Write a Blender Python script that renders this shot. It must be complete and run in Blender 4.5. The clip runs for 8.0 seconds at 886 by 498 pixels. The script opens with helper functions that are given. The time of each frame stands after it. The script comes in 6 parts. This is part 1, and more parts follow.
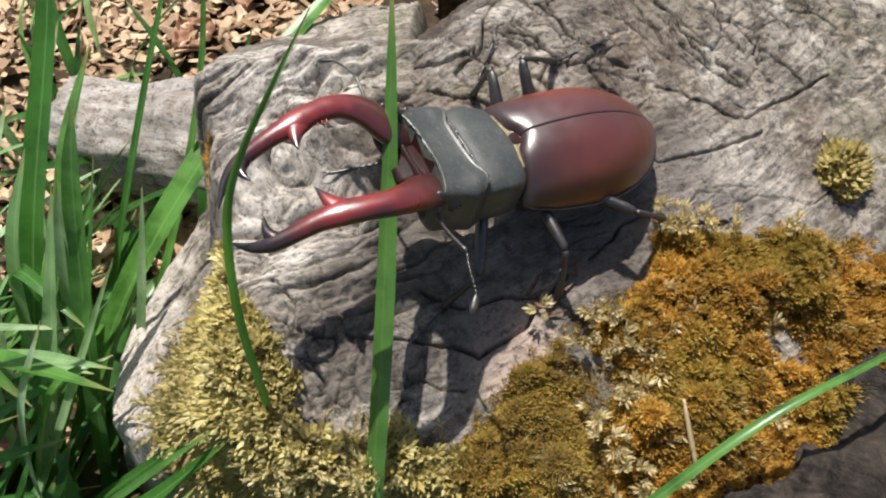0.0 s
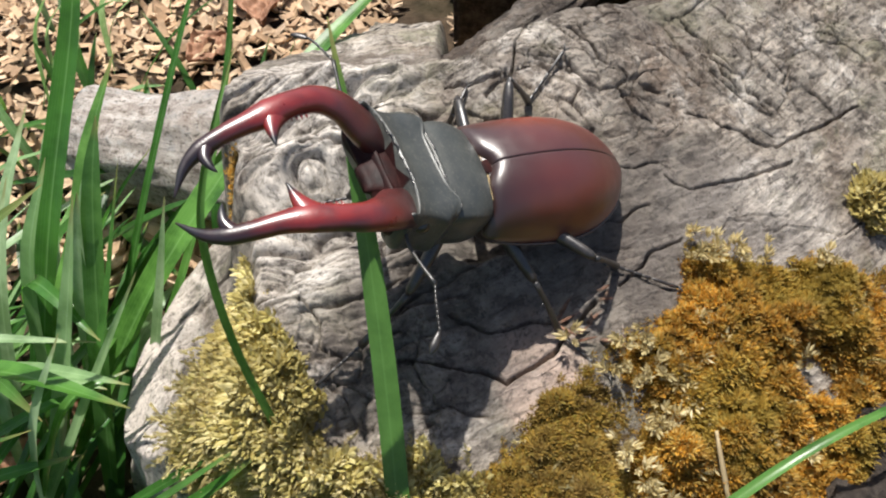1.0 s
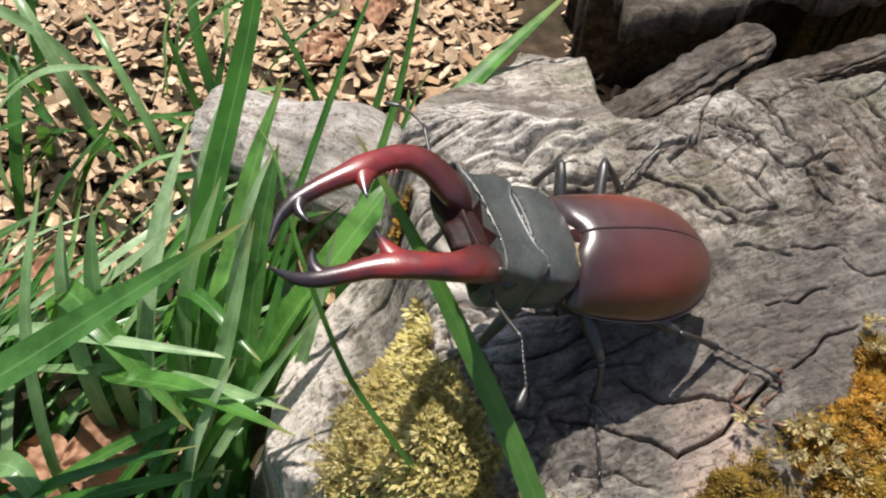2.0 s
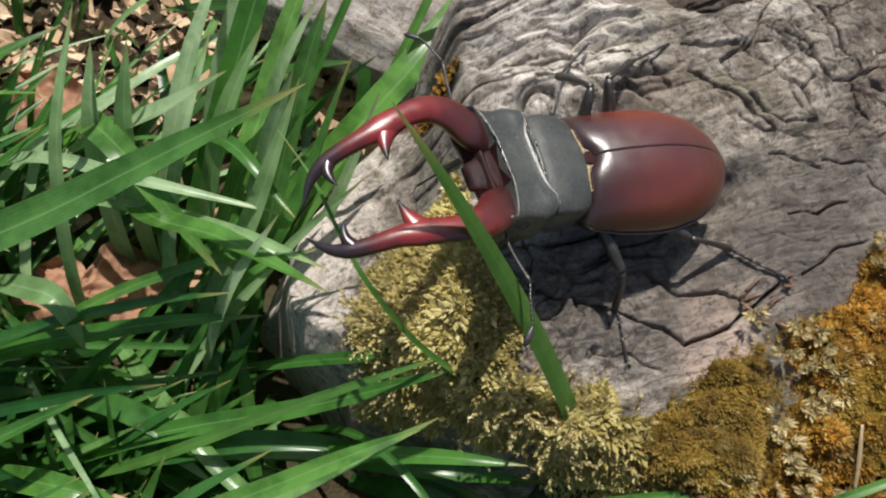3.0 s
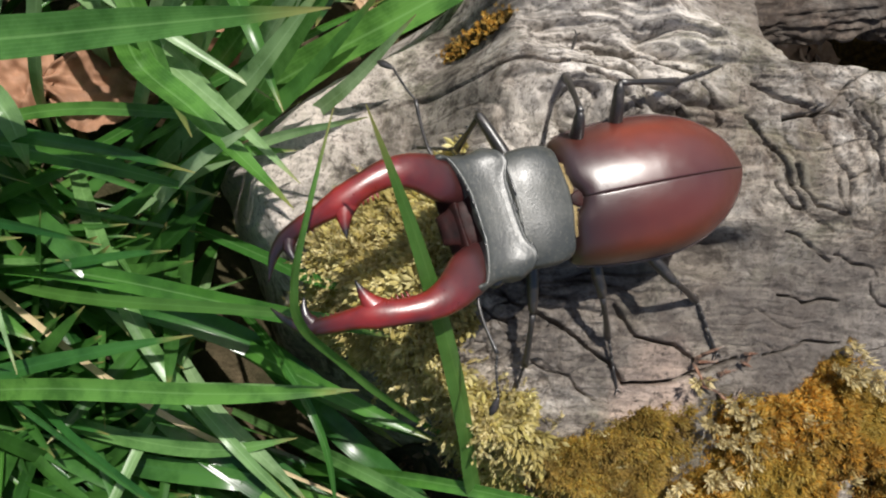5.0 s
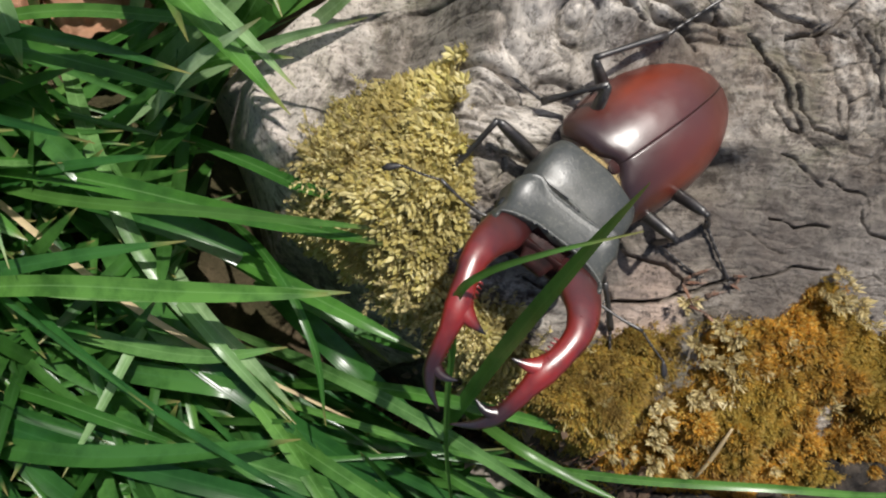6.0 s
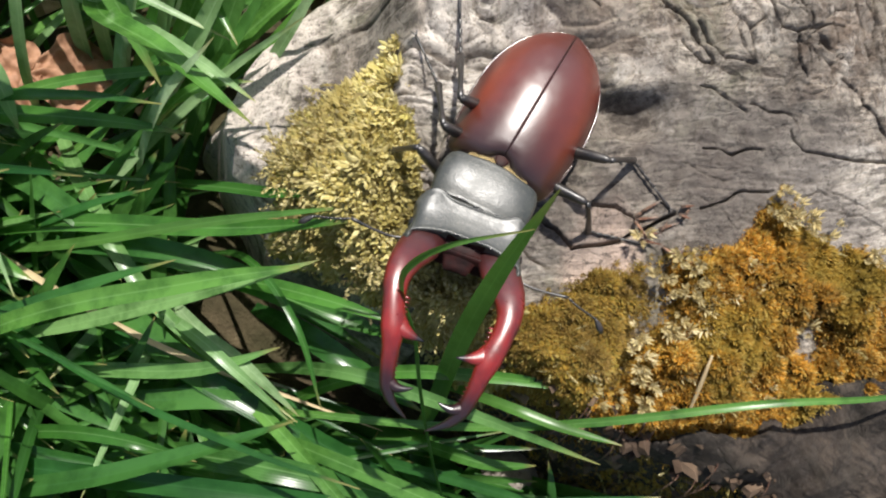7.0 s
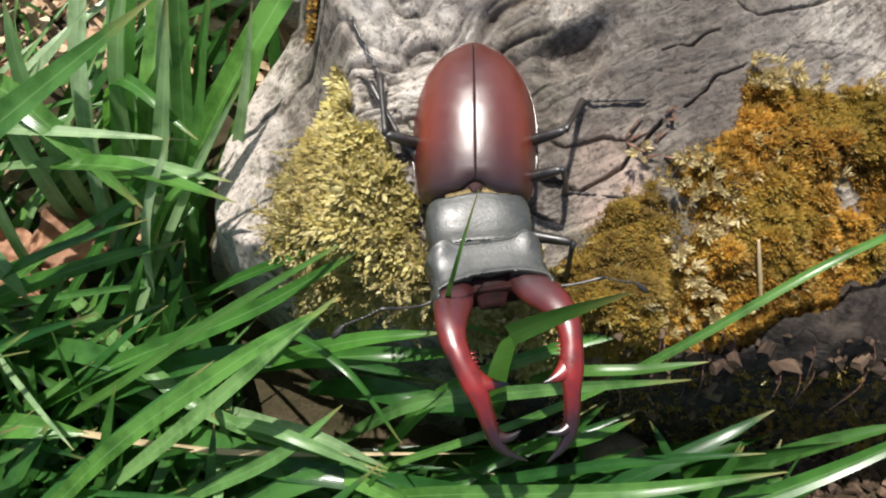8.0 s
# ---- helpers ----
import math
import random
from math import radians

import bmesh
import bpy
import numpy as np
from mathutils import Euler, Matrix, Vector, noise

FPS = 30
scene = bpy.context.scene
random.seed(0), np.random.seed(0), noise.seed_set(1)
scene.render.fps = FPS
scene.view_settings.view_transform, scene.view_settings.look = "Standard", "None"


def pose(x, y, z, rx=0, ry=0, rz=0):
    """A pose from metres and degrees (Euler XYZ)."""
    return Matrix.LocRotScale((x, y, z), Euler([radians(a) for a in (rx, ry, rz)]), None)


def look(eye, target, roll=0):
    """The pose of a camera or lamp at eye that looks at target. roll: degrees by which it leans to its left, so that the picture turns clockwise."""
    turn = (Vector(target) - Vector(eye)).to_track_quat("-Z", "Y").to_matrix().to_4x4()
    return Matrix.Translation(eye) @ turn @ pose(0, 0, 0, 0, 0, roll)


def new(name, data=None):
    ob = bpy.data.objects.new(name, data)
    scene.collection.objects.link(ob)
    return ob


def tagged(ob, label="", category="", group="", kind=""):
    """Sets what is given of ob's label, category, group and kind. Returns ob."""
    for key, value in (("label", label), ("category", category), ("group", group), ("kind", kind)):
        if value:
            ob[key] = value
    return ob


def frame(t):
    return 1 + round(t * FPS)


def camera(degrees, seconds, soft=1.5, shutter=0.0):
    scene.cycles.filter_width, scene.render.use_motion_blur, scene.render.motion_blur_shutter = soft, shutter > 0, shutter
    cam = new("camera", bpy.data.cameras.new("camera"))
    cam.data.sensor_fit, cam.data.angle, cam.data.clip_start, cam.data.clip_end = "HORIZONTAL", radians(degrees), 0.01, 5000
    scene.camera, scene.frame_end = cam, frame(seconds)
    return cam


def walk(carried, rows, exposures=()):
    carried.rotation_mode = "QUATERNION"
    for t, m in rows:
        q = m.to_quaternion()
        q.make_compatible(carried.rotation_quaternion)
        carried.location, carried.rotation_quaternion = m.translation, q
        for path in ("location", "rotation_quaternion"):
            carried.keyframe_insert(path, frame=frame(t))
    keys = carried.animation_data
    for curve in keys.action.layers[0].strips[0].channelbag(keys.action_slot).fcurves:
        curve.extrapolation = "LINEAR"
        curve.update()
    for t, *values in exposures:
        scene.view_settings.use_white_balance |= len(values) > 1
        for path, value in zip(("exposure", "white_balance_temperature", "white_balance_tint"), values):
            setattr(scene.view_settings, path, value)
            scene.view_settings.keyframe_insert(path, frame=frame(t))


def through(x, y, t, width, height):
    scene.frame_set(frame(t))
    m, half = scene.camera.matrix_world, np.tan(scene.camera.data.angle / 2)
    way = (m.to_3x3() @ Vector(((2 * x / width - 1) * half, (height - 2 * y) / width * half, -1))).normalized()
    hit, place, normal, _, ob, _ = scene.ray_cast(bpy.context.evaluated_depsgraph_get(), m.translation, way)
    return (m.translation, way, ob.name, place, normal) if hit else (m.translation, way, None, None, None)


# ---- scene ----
cam = camera(61.0, 8.0, soft=2.1)
PATH = [
    (0, 0.00593, -0.00377, 0.18624, 35.42, 2.80, 0.30),
    (0.5, 0.00317, -0.00182, 0.18751, 36.35, 2.61, 0.71),
    (1, -0.00016, -0.00223, 0.18532, 36.83, 1.51, 1.18),
    (1.5, -0.01152, 0.00109, 0.19029, 36.53, 0.78, 5.21),
    (1.7, -0.01745, 0.00465, 0.19320, 36.78, 0.73, 6.26),
    (2.8, -0.04365, 0.00546, 0.19495, 25.98, -5.04, 8.85),
    (3, -0.04143, 0.00744, 0.19978, 23.04, -5.40, 10.39),
    (3.5, -0.04009, 0.02086, 0.20056, 17.57, -5.16, 14.46),
    (4, -0.05076, 0.03118, 0.19633, 12.95, -8.79, 22.40),
    (4.5, -0.05128, 0.03433, 0.19678, 9.12, -9.70, 26.09),
    (4.7, -0.05038, 0.03399, 0.19860, 7.77, -10.96, 27.05),
    (5.8, -0.05135, 0.03337, 0.19812, 2.40, -12.66, 32.43),
    (6, -0.04640, 0.02658, 0.19804, 2.30, -12.84, 30.97),
    (6.5, -0.02800, 0.01331, 0.20363, 8.02, -10.73, 25.02),
    (7, -0.02476, 0.00751, 0.20619, 12.48, -9.36, 22.61),
    (7.5, -0.02002, 0.00402, 0.20188, 17.59, -4.55, 10.02),
    (8, -0.01775, -0.00483, 0.20004, 20.27, -0.52, 2.12),
]
EXPOSURES = [(0, 0.62), (0.5, 0.64), (1.5, 0.72), (3, 0.33), (3.5, 0.46), (4, 0.45), (4.5, 0.42), (6, 0.28), (6.5, 0.58), (7, 0.7), (7.5, 0.62), (8, 0.64)]
walk(cam, [(t, pose(*p)) for t, *p in PATH], EXPOSURES)

# ---- light ----
SUN_ELEVATION, SUN_AZIMUTH = radians(70), radians(112)  # azimuth counted from +x to +y
world = bpy.data.worlds.new("sky")
scene.world = world
world.use_nodes = True
sky = world.node_tree.nodes.new("ShaderNodeTexSky")
sky.sky_type, sky.sun_disc = "NISHITA", False
sky.dust_density, sky.ozone_density = 2.5, 0.8
sky.sun_elevation, sky.sun_rotation = SUN_ELEVATION, radians(90) - SUN_AZIMUTH
background = world.node_tree.nodes["Background"]
background.inputs["Strength"].default_value = 0.08
world.node_tree.links.new(sky.outputs["Color"], background.inputs["Color"])

sun_way = Vector((math.cos(SUN_AZIMUTH) * math.cos(SUN_ELEVATION), math.sin(SUN_AZIMUTH) * math.cos(SUN_ELEVATION), math.sin(SUN_ELEVATION)))
sun = new("sun", bpy.data.lights.new("sun", "SUN"))
sun.data.energy, sun.data.angle, sun.data.color = 5.0, radians(0.6), (1.0, 0.96, 0.9)
sun.matrix_world = look(sun_way * 5, (0, 0, 0))


# ---- materials ----
class Nodes:
    """A node material in the making."""

    def __init__(self, name, roughness=0.6, metallic=0.0, specular=0.5):
        self.mat = bpy.data.materials.new(name)
        self.mat.use_nodes = True
        self.tree = self.mat.node_tree
        self.bsdf = self.tree.nodes["Principled BSDF"]
        self.set(self.bsdf, "Roughness", roughness)
        self.set(self.bsdf, "Metallic", metallic)
        self.set(self.bsdf, "Specular IOR Level", specular)
        self.coord = self.tree.nodes.new("ShaderNodeTexCoord").outputs["Object"]

    def set(self, node, key, value):
        if isinstance(value, bpy.types.NodeSocket):
            self.tree.links.new(value, node.inputs[key])
        else:
            node.inputs[key].default_value = value
        return node

    def scaled(self, x, y, z, turn=0.0):
        first, then = self.tree.nodes.new("ShaderNodeMapping"), self.tree.nodes.new("ShaderNodeMapping")
        first.inputs["Rotation"].default_value = (0, 0, radians(turn))
        then.inputs["Scale"].default_value = (x, y, z)
        self.tree.links.new(self.coord, first.inputs["Vector"])
        self.tree.links.new(first.outputs["Vector"], then.inputs["Vector"])
        return then.outputs["Vector"]

    def noise(self, scale, detail=4, rough=0.55, distortion=0.0, vector=None):
        n = self.tree.nodes.new("ShaderNodeTexNoise")
        self.tree.links.new(vector or self.coord, n.inputs["Vector"])
        for key, value in (("Scale", scale), ("Detail", detail), ("Roughness", rough), ("Distortion", distortion)):
            n.inputs[key].default_value = value
        return n.outputs["Fac"]

    def edges(self, scale, vector=None, randomness=1.0):
        n = self.tree.nodes.new("ShaderNodeTexVoronoi")
        n.feature = "DISTANCE_TO_EDGE"
        self.tree.links.new(vector or self.coord, n.inputs["Vector"])
        n.inputs["Scale"].default_value, n.inputs["Randomness"].default_value = scale, randomness
        return n.outputs["Distance"]

    def ramp(self, fac, *stops):
        r = self.tree.nodes.new("ShaderNodeValToRGB")
        while len(r.color_ramp.elements) < len(stops):
            r.color_ramp.elements.new(0.5)
        for e, (at, colour) in zip(r.color_ramp.elements, stops):
            e.position = at
            e.color = (*colour, 1) if not isinstance(colour, float) else (colour, colour, colour, 1)
        self.tree.links.new(fac, r.inputs["Fac"])
        return r.outputs["Color"]

    def mix(self, fac, a, b, blend="MIX"):
        m = self.tree.nodes.new("ShaderNodeMix")
        m.data_type, m.blend_type = "RGBA", blend
        for key, value in ((0, fac), (6, a), (7, b)):
            if isinstance(value, bpy.types.NodeSocket):
                self.tree.links.new(value, m.inputs[key])
            else:
                m.inputs[key].default_value = value if key == 0 else (*value, 1)
        return m.outputs[2]

    def math(self, op, a, b=0.0):
        m = self.tree.nodes.new("ShaderNodeMath")
        m.operation = op
        self.set(m, 0, a)
        self.set(m, 1, b)
        return m.outputs[0]

    def island(self):
        return self.tree.nodes.new("ShaderNodeNewGeometry").outputs["Random Per Island"]

    def axis(self, which):
        s = self.tree.nodes.new("ShaderNodeSeparateXYZ")
        self.tree.links.new(self.coord, s.inputs[0])
        return s.outputs[which]

    def spot(self, x, y, reach, ragged):
        """1 inside a ragged round patch on the plan, 0 outside."""
        far = self.tree.nodes.new("ShaderNodeVectorMath")
        far.operation = "DISTANCE"
        flat = self.tree.nodes.new("ShaderNodeVectorMath")
        flat.operation = "MULTIPLY"
        self.tree.links.new(self.coord, flat.inputs[0])
        flat.inputs[1].default_value = (1, 1, 0)
        self.tree.links.new(flat.outputs[0], far.inputs[0])
        far.inputs[1].default_value = (x, y, 0)
        edge = self.math("ADD", self.math("DIVIDE", far.outputs["Value"], reach), self.math("MULTIPLY", self.math("SUBTRACT", ragged, 0.5), 2.2))
        return self.ramp(edge, (0.55, 1.0), (1.0, 0.0))

    def bump(self, height, strength, distance):
        b = self.tree.nodes.new("ShaderNodeBump")
        self.tree.links.new(height, b.inputs["Height"])
        b.inputs["Strength"].default_value, b.inputs["Distance"].default_value = strength, distance
        self.tree.links.new(b.outputs["Normal"], self.bsdf.inputs["Normal"])

    def colour(self, socket):
        self.set(self.bsdf, "Base Color", socket if isinstance(socket, bpy.types.NodeSocket) else (*socket, 1))
        return self.mat


def wood_material(name, light, mid, dark, turn, cell, lichen=0.25, cracks=1.0, pale=0.7, bleached=False, flow=False):
    """Weathered wood: streaked fibres, mottled stains, fine checks, lichen and dirt. flow: the fibres follow the mesh's own grain lines."""
    n = Nodes(name, 0.82, specular=0.3)
    plain = n.coord
    shift = n.tree.nodes.new("ShaderNodeTexNoise")
    n.tree.links.new(n.coord, shift.inputs["Vector"])
    shift.inputs["Scale"].default_value, shift.inputs["Detail"].default_value = 45, 3

    def bent(vector, reach):
        add = n.tree.nodes.new("ShaderNodeVectorMath")
        add.operation = "MULTIPLY_ADD"
        n.tree.links.new(shift.outputs["Color"], add.inputs[0])
        add.inputs[1].default_value = (reach, reach, reach)
        n.tree.links.new(vector, add.inputs[2])
        return add.outputs[0]

    along, angle = (bent(n.tree.nodes.new("ShaderNodeTexCoord").outputs["UV"], 0.0035), 0) if flow else (bent(plain, 0.009), turn)

    def streaks(length, across, detail, rough, distortion=0.0):
        n.coord = along
        made = n.noise(1, detail, rough, distortion, n.scaled(length, across, across * 0.5 if not flow else 1.0, angle))
        n.coord = plain
        return made

    grain = streaks(170, 800, 8, 0.72, 0.5)
    fibre = streaks(120, 1500, 6, 0.7, 0.5)
    band = streaks(60, 190, 6, 0.65, 0.8)
    n.coord = bent(plain, 0.009)
    mottle = n.noise(240, 8, 0.72)
    stain = n.noise(48, 6, 0.65)
    speck = n.noise(1300, 4, 0.75)
    tone = n.math("ADD", n.math("ADD", n.math("MULTIPLY", grain, 0.24), n.math("MULTIPLY", band, 0.2)), n.math("ADD", n.math("MULTIPLY", mottle, 0.5), n.math("MULTIPLY", fibre, 0.06)))
    base = n.ramp(tone, (0.41, dark), (0.475, mid), (0.525, light), (0.575, tuple(min(1.5 * c, 0.8) for c in light)))
    weight = min(1.0, light[0] / 0.36)

    def toned(*colour):
        return tuple(weight * c for c in colour)

    base = n.mix(n.ramp(stain, (0.47, 0.0), (0.66, 0.6)), base, toned(0.16, 0.112, 0.08))
    base = n.mix(n.ramp(n.noise(120, 6, 0.72), (0.47, 0.0), (0.6, 0.55)), base, toned(0.12, 0.105, 0.088))
    base = n.mix(n.ramp(n.noise(42, 6, 0.7, 0.5), (0.5, 0.0), (0.64, lichen)), base, toned(0.26, 0.255, 0.165))
    base = n.mix(n.ramp(n.noise(75, 6, 0.75), (0.54, 0.0), (0.66, pale)), base, toned(0.6, 0.55, 0.485))
    base = n.mix(n.ramp(n.noise(16, 4, 0.6, 0.4), (0.47, 0.0), (0.62, 0.5)), base, toned(0.09, 0.076, 0.065))
    if bleached:
        low_end = n.math("ADD", n.math("MULTIPLY", n.math("ADD", n.axis(0), 0.046), -45.0), n.math("MULTIPLY", n.math("SUBTRACT", mottle, 0.5), 2.0))
        base = n.mix(n.math("MULTIPLY", n.ramp(low_end, (0.0, 0.0), (0.6, 1.0)), 0.78), base, (0.66, 0.58, 0.52))
        for x, y, reach, much in ((-0.02, 0.106, 0.02, 0.85), (-0.03, 0.072, 0.014, 0.55), (-0.022, 0.083, 0.016, 0.5), (0.055, 0.084, 0.02, 0.4)):
            rim = n.spot(x, y, reach, n.noise(60, 5, 0.65))
            base = n.mix(n.math("MULTIPLY", rim, n.ramp(grain, (0.4, 0.1), (0.58, much))), base, (0.74, 0.68, 0.61))
        torn = n.spot(0.016, 0.0575, 0.011, n.noise(90, 5, 0.65))
        base = n.mix(n.math("MULTIPLY", torn, 0.65), base, (0.62, 0.46, 0.37))
        # Three ragged round spots where the wood is darker.
        for x, y, reach, much in ((0.004, 0.068, 0.022, 0.6), (0.037, 0.081, 0.024, 0.72), (-0.024, 0.055, 0.013, 0.25)):
            dark_spot = n.spot(x, y, reach, n.noise(40, 5, 0.65))
            base = n.mix(n.math("MULTIPLY", dark_spot, much), base, (0.1, 0.085, 0.075))
    base = n.mix(n.ramp(n.noise(520, 6, 0.75), (0.38, 0.75), (0.46, 0.0)), base, (0.05, 0.04, 0.034))
    base = n.mix(n.ramp(speck, (0.36, 0.6), (0.45, 0.0)), base, (0.06, 0.05, 0.042))
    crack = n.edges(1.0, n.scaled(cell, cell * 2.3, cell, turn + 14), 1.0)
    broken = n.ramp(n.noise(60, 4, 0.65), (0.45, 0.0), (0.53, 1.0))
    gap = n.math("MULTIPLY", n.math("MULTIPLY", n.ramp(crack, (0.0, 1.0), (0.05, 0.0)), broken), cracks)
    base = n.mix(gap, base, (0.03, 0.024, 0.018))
    height = n.math("ADD", n.math("MULTIPLY", grain, 0.9), n.math("MULTIPLY", mottle, 0.9))
    height = n.math("ADD", height, n.math("MULTIPLY", fibre, 0.35))
    height = n.math("ADD", height, n.math("MULTIPLY", speck, 0.35))
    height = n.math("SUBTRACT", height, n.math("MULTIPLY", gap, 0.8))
    n.bump(height, 0.85, 0.0011)
    return n.colour(base)


def plant_material(name, *colours, rough=0.45, through=0.35, vein=0.0, single=False, drift=None):
    """Leaf tissue that lets some light through; the colour varies from piece to piece."""
    n = Nodes(name, rough, specular=0.4)
    stops = [(i / (len(colours) - 1), c) for i, c in enumerate(colours)]
    chance = n.tree.nodes.new("ShaderNodeObjectInfo").outputs["Random"] if single else n.island()
    base = n.ramp(chance, *stops)
    blotch = n.noise(110, 5, 0.65)
    base = n.mix(n.ramp(blotch, (0.36, 0.75), (0.58, 0.0)), base, tuple(0.6 * c for c in colours[0]))
    if drift:
        base = n.mix(n.ramp(n.noise(50, 3, 0.6), (0.48, 0.0), (0.62, 0.65)), base, drift)
    n.colour(base)
    if vein:
        uv = n.tree.nodes.new("ShaderNodeSeparateXYZ")
        n.tree.links.new(n.tree.nodes.new("ShaderNodeTexCoord").outputs["UV"], uv.inputs[0])
        lines = n.math("SINE", n.math("MULTIPLY", uv.outputs[0], 62.0))
        rib = n.ramp(n.math("ABSOLUTE", n.math("SUBTRACT", uv.outputs[0], 0.5)), (0.0, 1.0), (0.05, 0.0))
        pale = tuple(min(1.5 * c + 0.03, 1.0) for c in colours[-1])
        base = n.mix(n.math("MULTIPLY", n.ramp(lines, (0.3, 0.0), (1.0, 1.0)), 0.05), base, pale)
        base = n.mix(n.math("MULTIPLY", rib, 0.28), base, pale)
        base = n.mix(n.ramp(uv.outputs[1], (0.9, 0.0), (1.0, 0.8)), base, (0.3, 0.24, 0.09))
        n.colour(base)
        n.bump(n.math("ADD", lines, n.math("MULTIPLY", rib, -2.0)), 0.06, 0.0001)
    thin = n.tree.nodes.new("ShaderNodeBsdfTranslucent")
    n.tree.links.new(n.mix(0.3, base, (0.16, 0.42, 0.03)) if vein else base, thin.inputs["Color"])
    both = n.tree.nodes.new("ShaderNodeMixShader")
    both.inputs[0].default_value = through
    n.tree.links.new(n.bsdf.outputs[0], both.inputs[1])
    n.tree.links.new(thin.outputs[0], both.inputs[2])
    n.tree.links.new(both.outputs[0], n.tree.nodes["Material Output"].inputs["Surface"])
    return n.mat


def shell_material(name, colour, second, rough, scale=300, coat=0.0, relief=0.15, dust=0.0, specular=0.9):
    """Insect cuticle: smooth, pitted, with a soft second tone and dust."""
    n = Nodes(name, rough, specular=0.5)
    base = n.mix(n.ramp(n.noise(scale, 4), (0.35, 0.0), (0.7, 1.0)), colour, second)
    pits = n.noise(2600, 3, 0.6)
    if dust:
        base = n.mix(n.math("MULTIPLY", n.ramp(n.noise(2400, 5, 0.75), (0.54, 0.0), (0.66, 1.0)), dust), base, (0.34, 0.31, 0.24))
    n.set(n.bsdf, "Coat Weight", coat)
    n.set(n.bsdf, "Coat Roughness", 0.18)
    n.set(n.bsdf, "Roughness", n.ramp(n.noise(500, 4), (0.3, max(rough - 0.07, 0.05)), (0.7, rough + 0.08)))
    n.set(n.bsdf, "Specular IOR Level", specular)
    n.bump(pits, relief, 0.00012)
    return n.colour(base)


def elytron_material():
    """Chestnut wing case: darker along the suture and at the shoulders, with a satin sheen."""
    n = Nodes("chestnut_wing_case", 0.33, specular=1.0)
    n.set(n.bsdf, "Coat Weight", 0.15)
    n.set(n.bsdf, "Coat Roughness", 0.3)
    across = n.math("MULTIPLY", n.math("ABSOLUTE", n.axis(0)), 100)
    base = n.ramp(across, (0.0, (0.02, 0.009, 0.008)), (0.035, (0.06, 0.014, 0.01)), (0.5, (0.1, 0.018, 0.01)), (0.85, (0.18, 0.029, 0.011)), (1.0, (0.08, 0.015, 0.009)))
    base = n.mix(n.ramp(n.noise(130, 4), (0.35, 0.0), (0.7, 0.7)), base, (0.065, 0.012, 0.008))
    front = n.math("MULTIPLY", n.math("ADD", n.axis(1), 0.009), 100)
    base = n.mix(n.ramp(front, (0.1, 0.0), (1.0, 0.85)), base, (0.016, 0.009, 0.008))
    n.set(n.bsdf, "Roughness", n.ramp(n.noise(420, 5), (0.3, 0.3), (0.7, 0.43)))
    n.bump(n.noise(3600, 3), 0.2, 0.0001)
    return n.colour(base)


def mandible_material():
    """Dark red horn, black at teeth and tips."""
    n = Nodes("red_mandible_horn", 0.26, specular=1.0)
    tip = n.math("MULTIPLY", n.axis(1), 30)
    base = n.ramp(tip, (0.0, (0.035, 0.01, 0.009)), (0.2, (0.15, 0.012, 0.009)), (0.55, (0.21, 0.011, 0.008)), (0.68, (0.03, 0.005, 0.005)), (0.76, (0.006, 0.005, 0.006)))
    inward = n.math("MULTIPLY", n.math("ABSOLUTE", n.axis(0)), 200)
    base = n.mix(n.math("MULTIPLY", n.ramp(inward, (0.42, 0.0), (0.7, 1.0)), n.ramp(tip, (0.27, 0.0), (0.33, 1.0))), base, (0.007, 0.005, 0.006))
    base = n.mix(n.ramp(n.noise(260, 4), (0.42, 0.0), (0.75, 0.7)), base, (0.03, 0.006, 0.006))
    n.set(n.bsdf, "Roughness", n.ramp(n.noise(600, 4), (0.3, 0.27), (0.7, 0.4)))
    n.bump(n.noise(2600, 3), 0.2, 0.0001)
    return n.colour(base)


def soil_material():
    n = Nodes("dark_soil", 0.95, specular=0.15)
    base = n.ramp(n.noise(90, 6, 0.7), (0.3, (0.02, 0.014, 0.009)), (0.55, (0.06, 0.042, 0.027)), (0.8, (0.13, 0.092, 0.06)))
    base = n.mix(n.ramp(n.noise(9, 3), (0.45, 0.0), (0.7, 0.5)), base, (0.06, 0.07, 0.025))
    base = n.mix(n.ramp(n.math("ADD", n.math("MULTIPLY", n.axis(1), 8.0), n.math("MULTIPLY", n.noise(30, 5), 0.6)), (1.1, 0.0), (1.5, 0.8)), base, (0.24, 0.175, 0.11))
    n.bump(n.noise(220, 6, 0.7), 0.9, 0.003)
    return n.colour(base)


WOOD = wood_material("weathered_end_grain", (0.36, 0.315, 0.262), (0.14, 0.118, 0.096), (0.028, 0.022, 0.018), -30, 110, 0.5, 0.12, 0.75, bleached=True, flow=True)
PALE_WOOD = wood_material("bleached_wood", (0.7, 0.645, 0.59), (0.52, 0.465, 0.42), (0.15, 0.12, 0.1), 8, 90, 0.1, 0.15, flow=True)
# Dark bark made darker still: shade below the moss overhang is put into the colour.
BARK = wood_material("shade_darkened_bark", (0.07, 0.053, 0.04), (0.024, 0.018, 0.014), (0.008, 0.006, 0.005), 20, 90, 0.12, 0.3, 0.1)
STRIP_PLAIN = wood_material("rotten_bark", (0.2, 0.155, 0.115), (0.075, 0.053, 0.038), (0.02, 0.014, 0.01), 20, 90, 0.2, 0.3, 0.4)
STRIP = wood_material("brown_bark_strip", (0.16, 0.125, 0.098), (0.045, 0.033, 0.026), (0.012, 0.009, 0.007), 20, 90, 0.15, 0.3, 0.45, flow=True)
SOIL = soil_material()
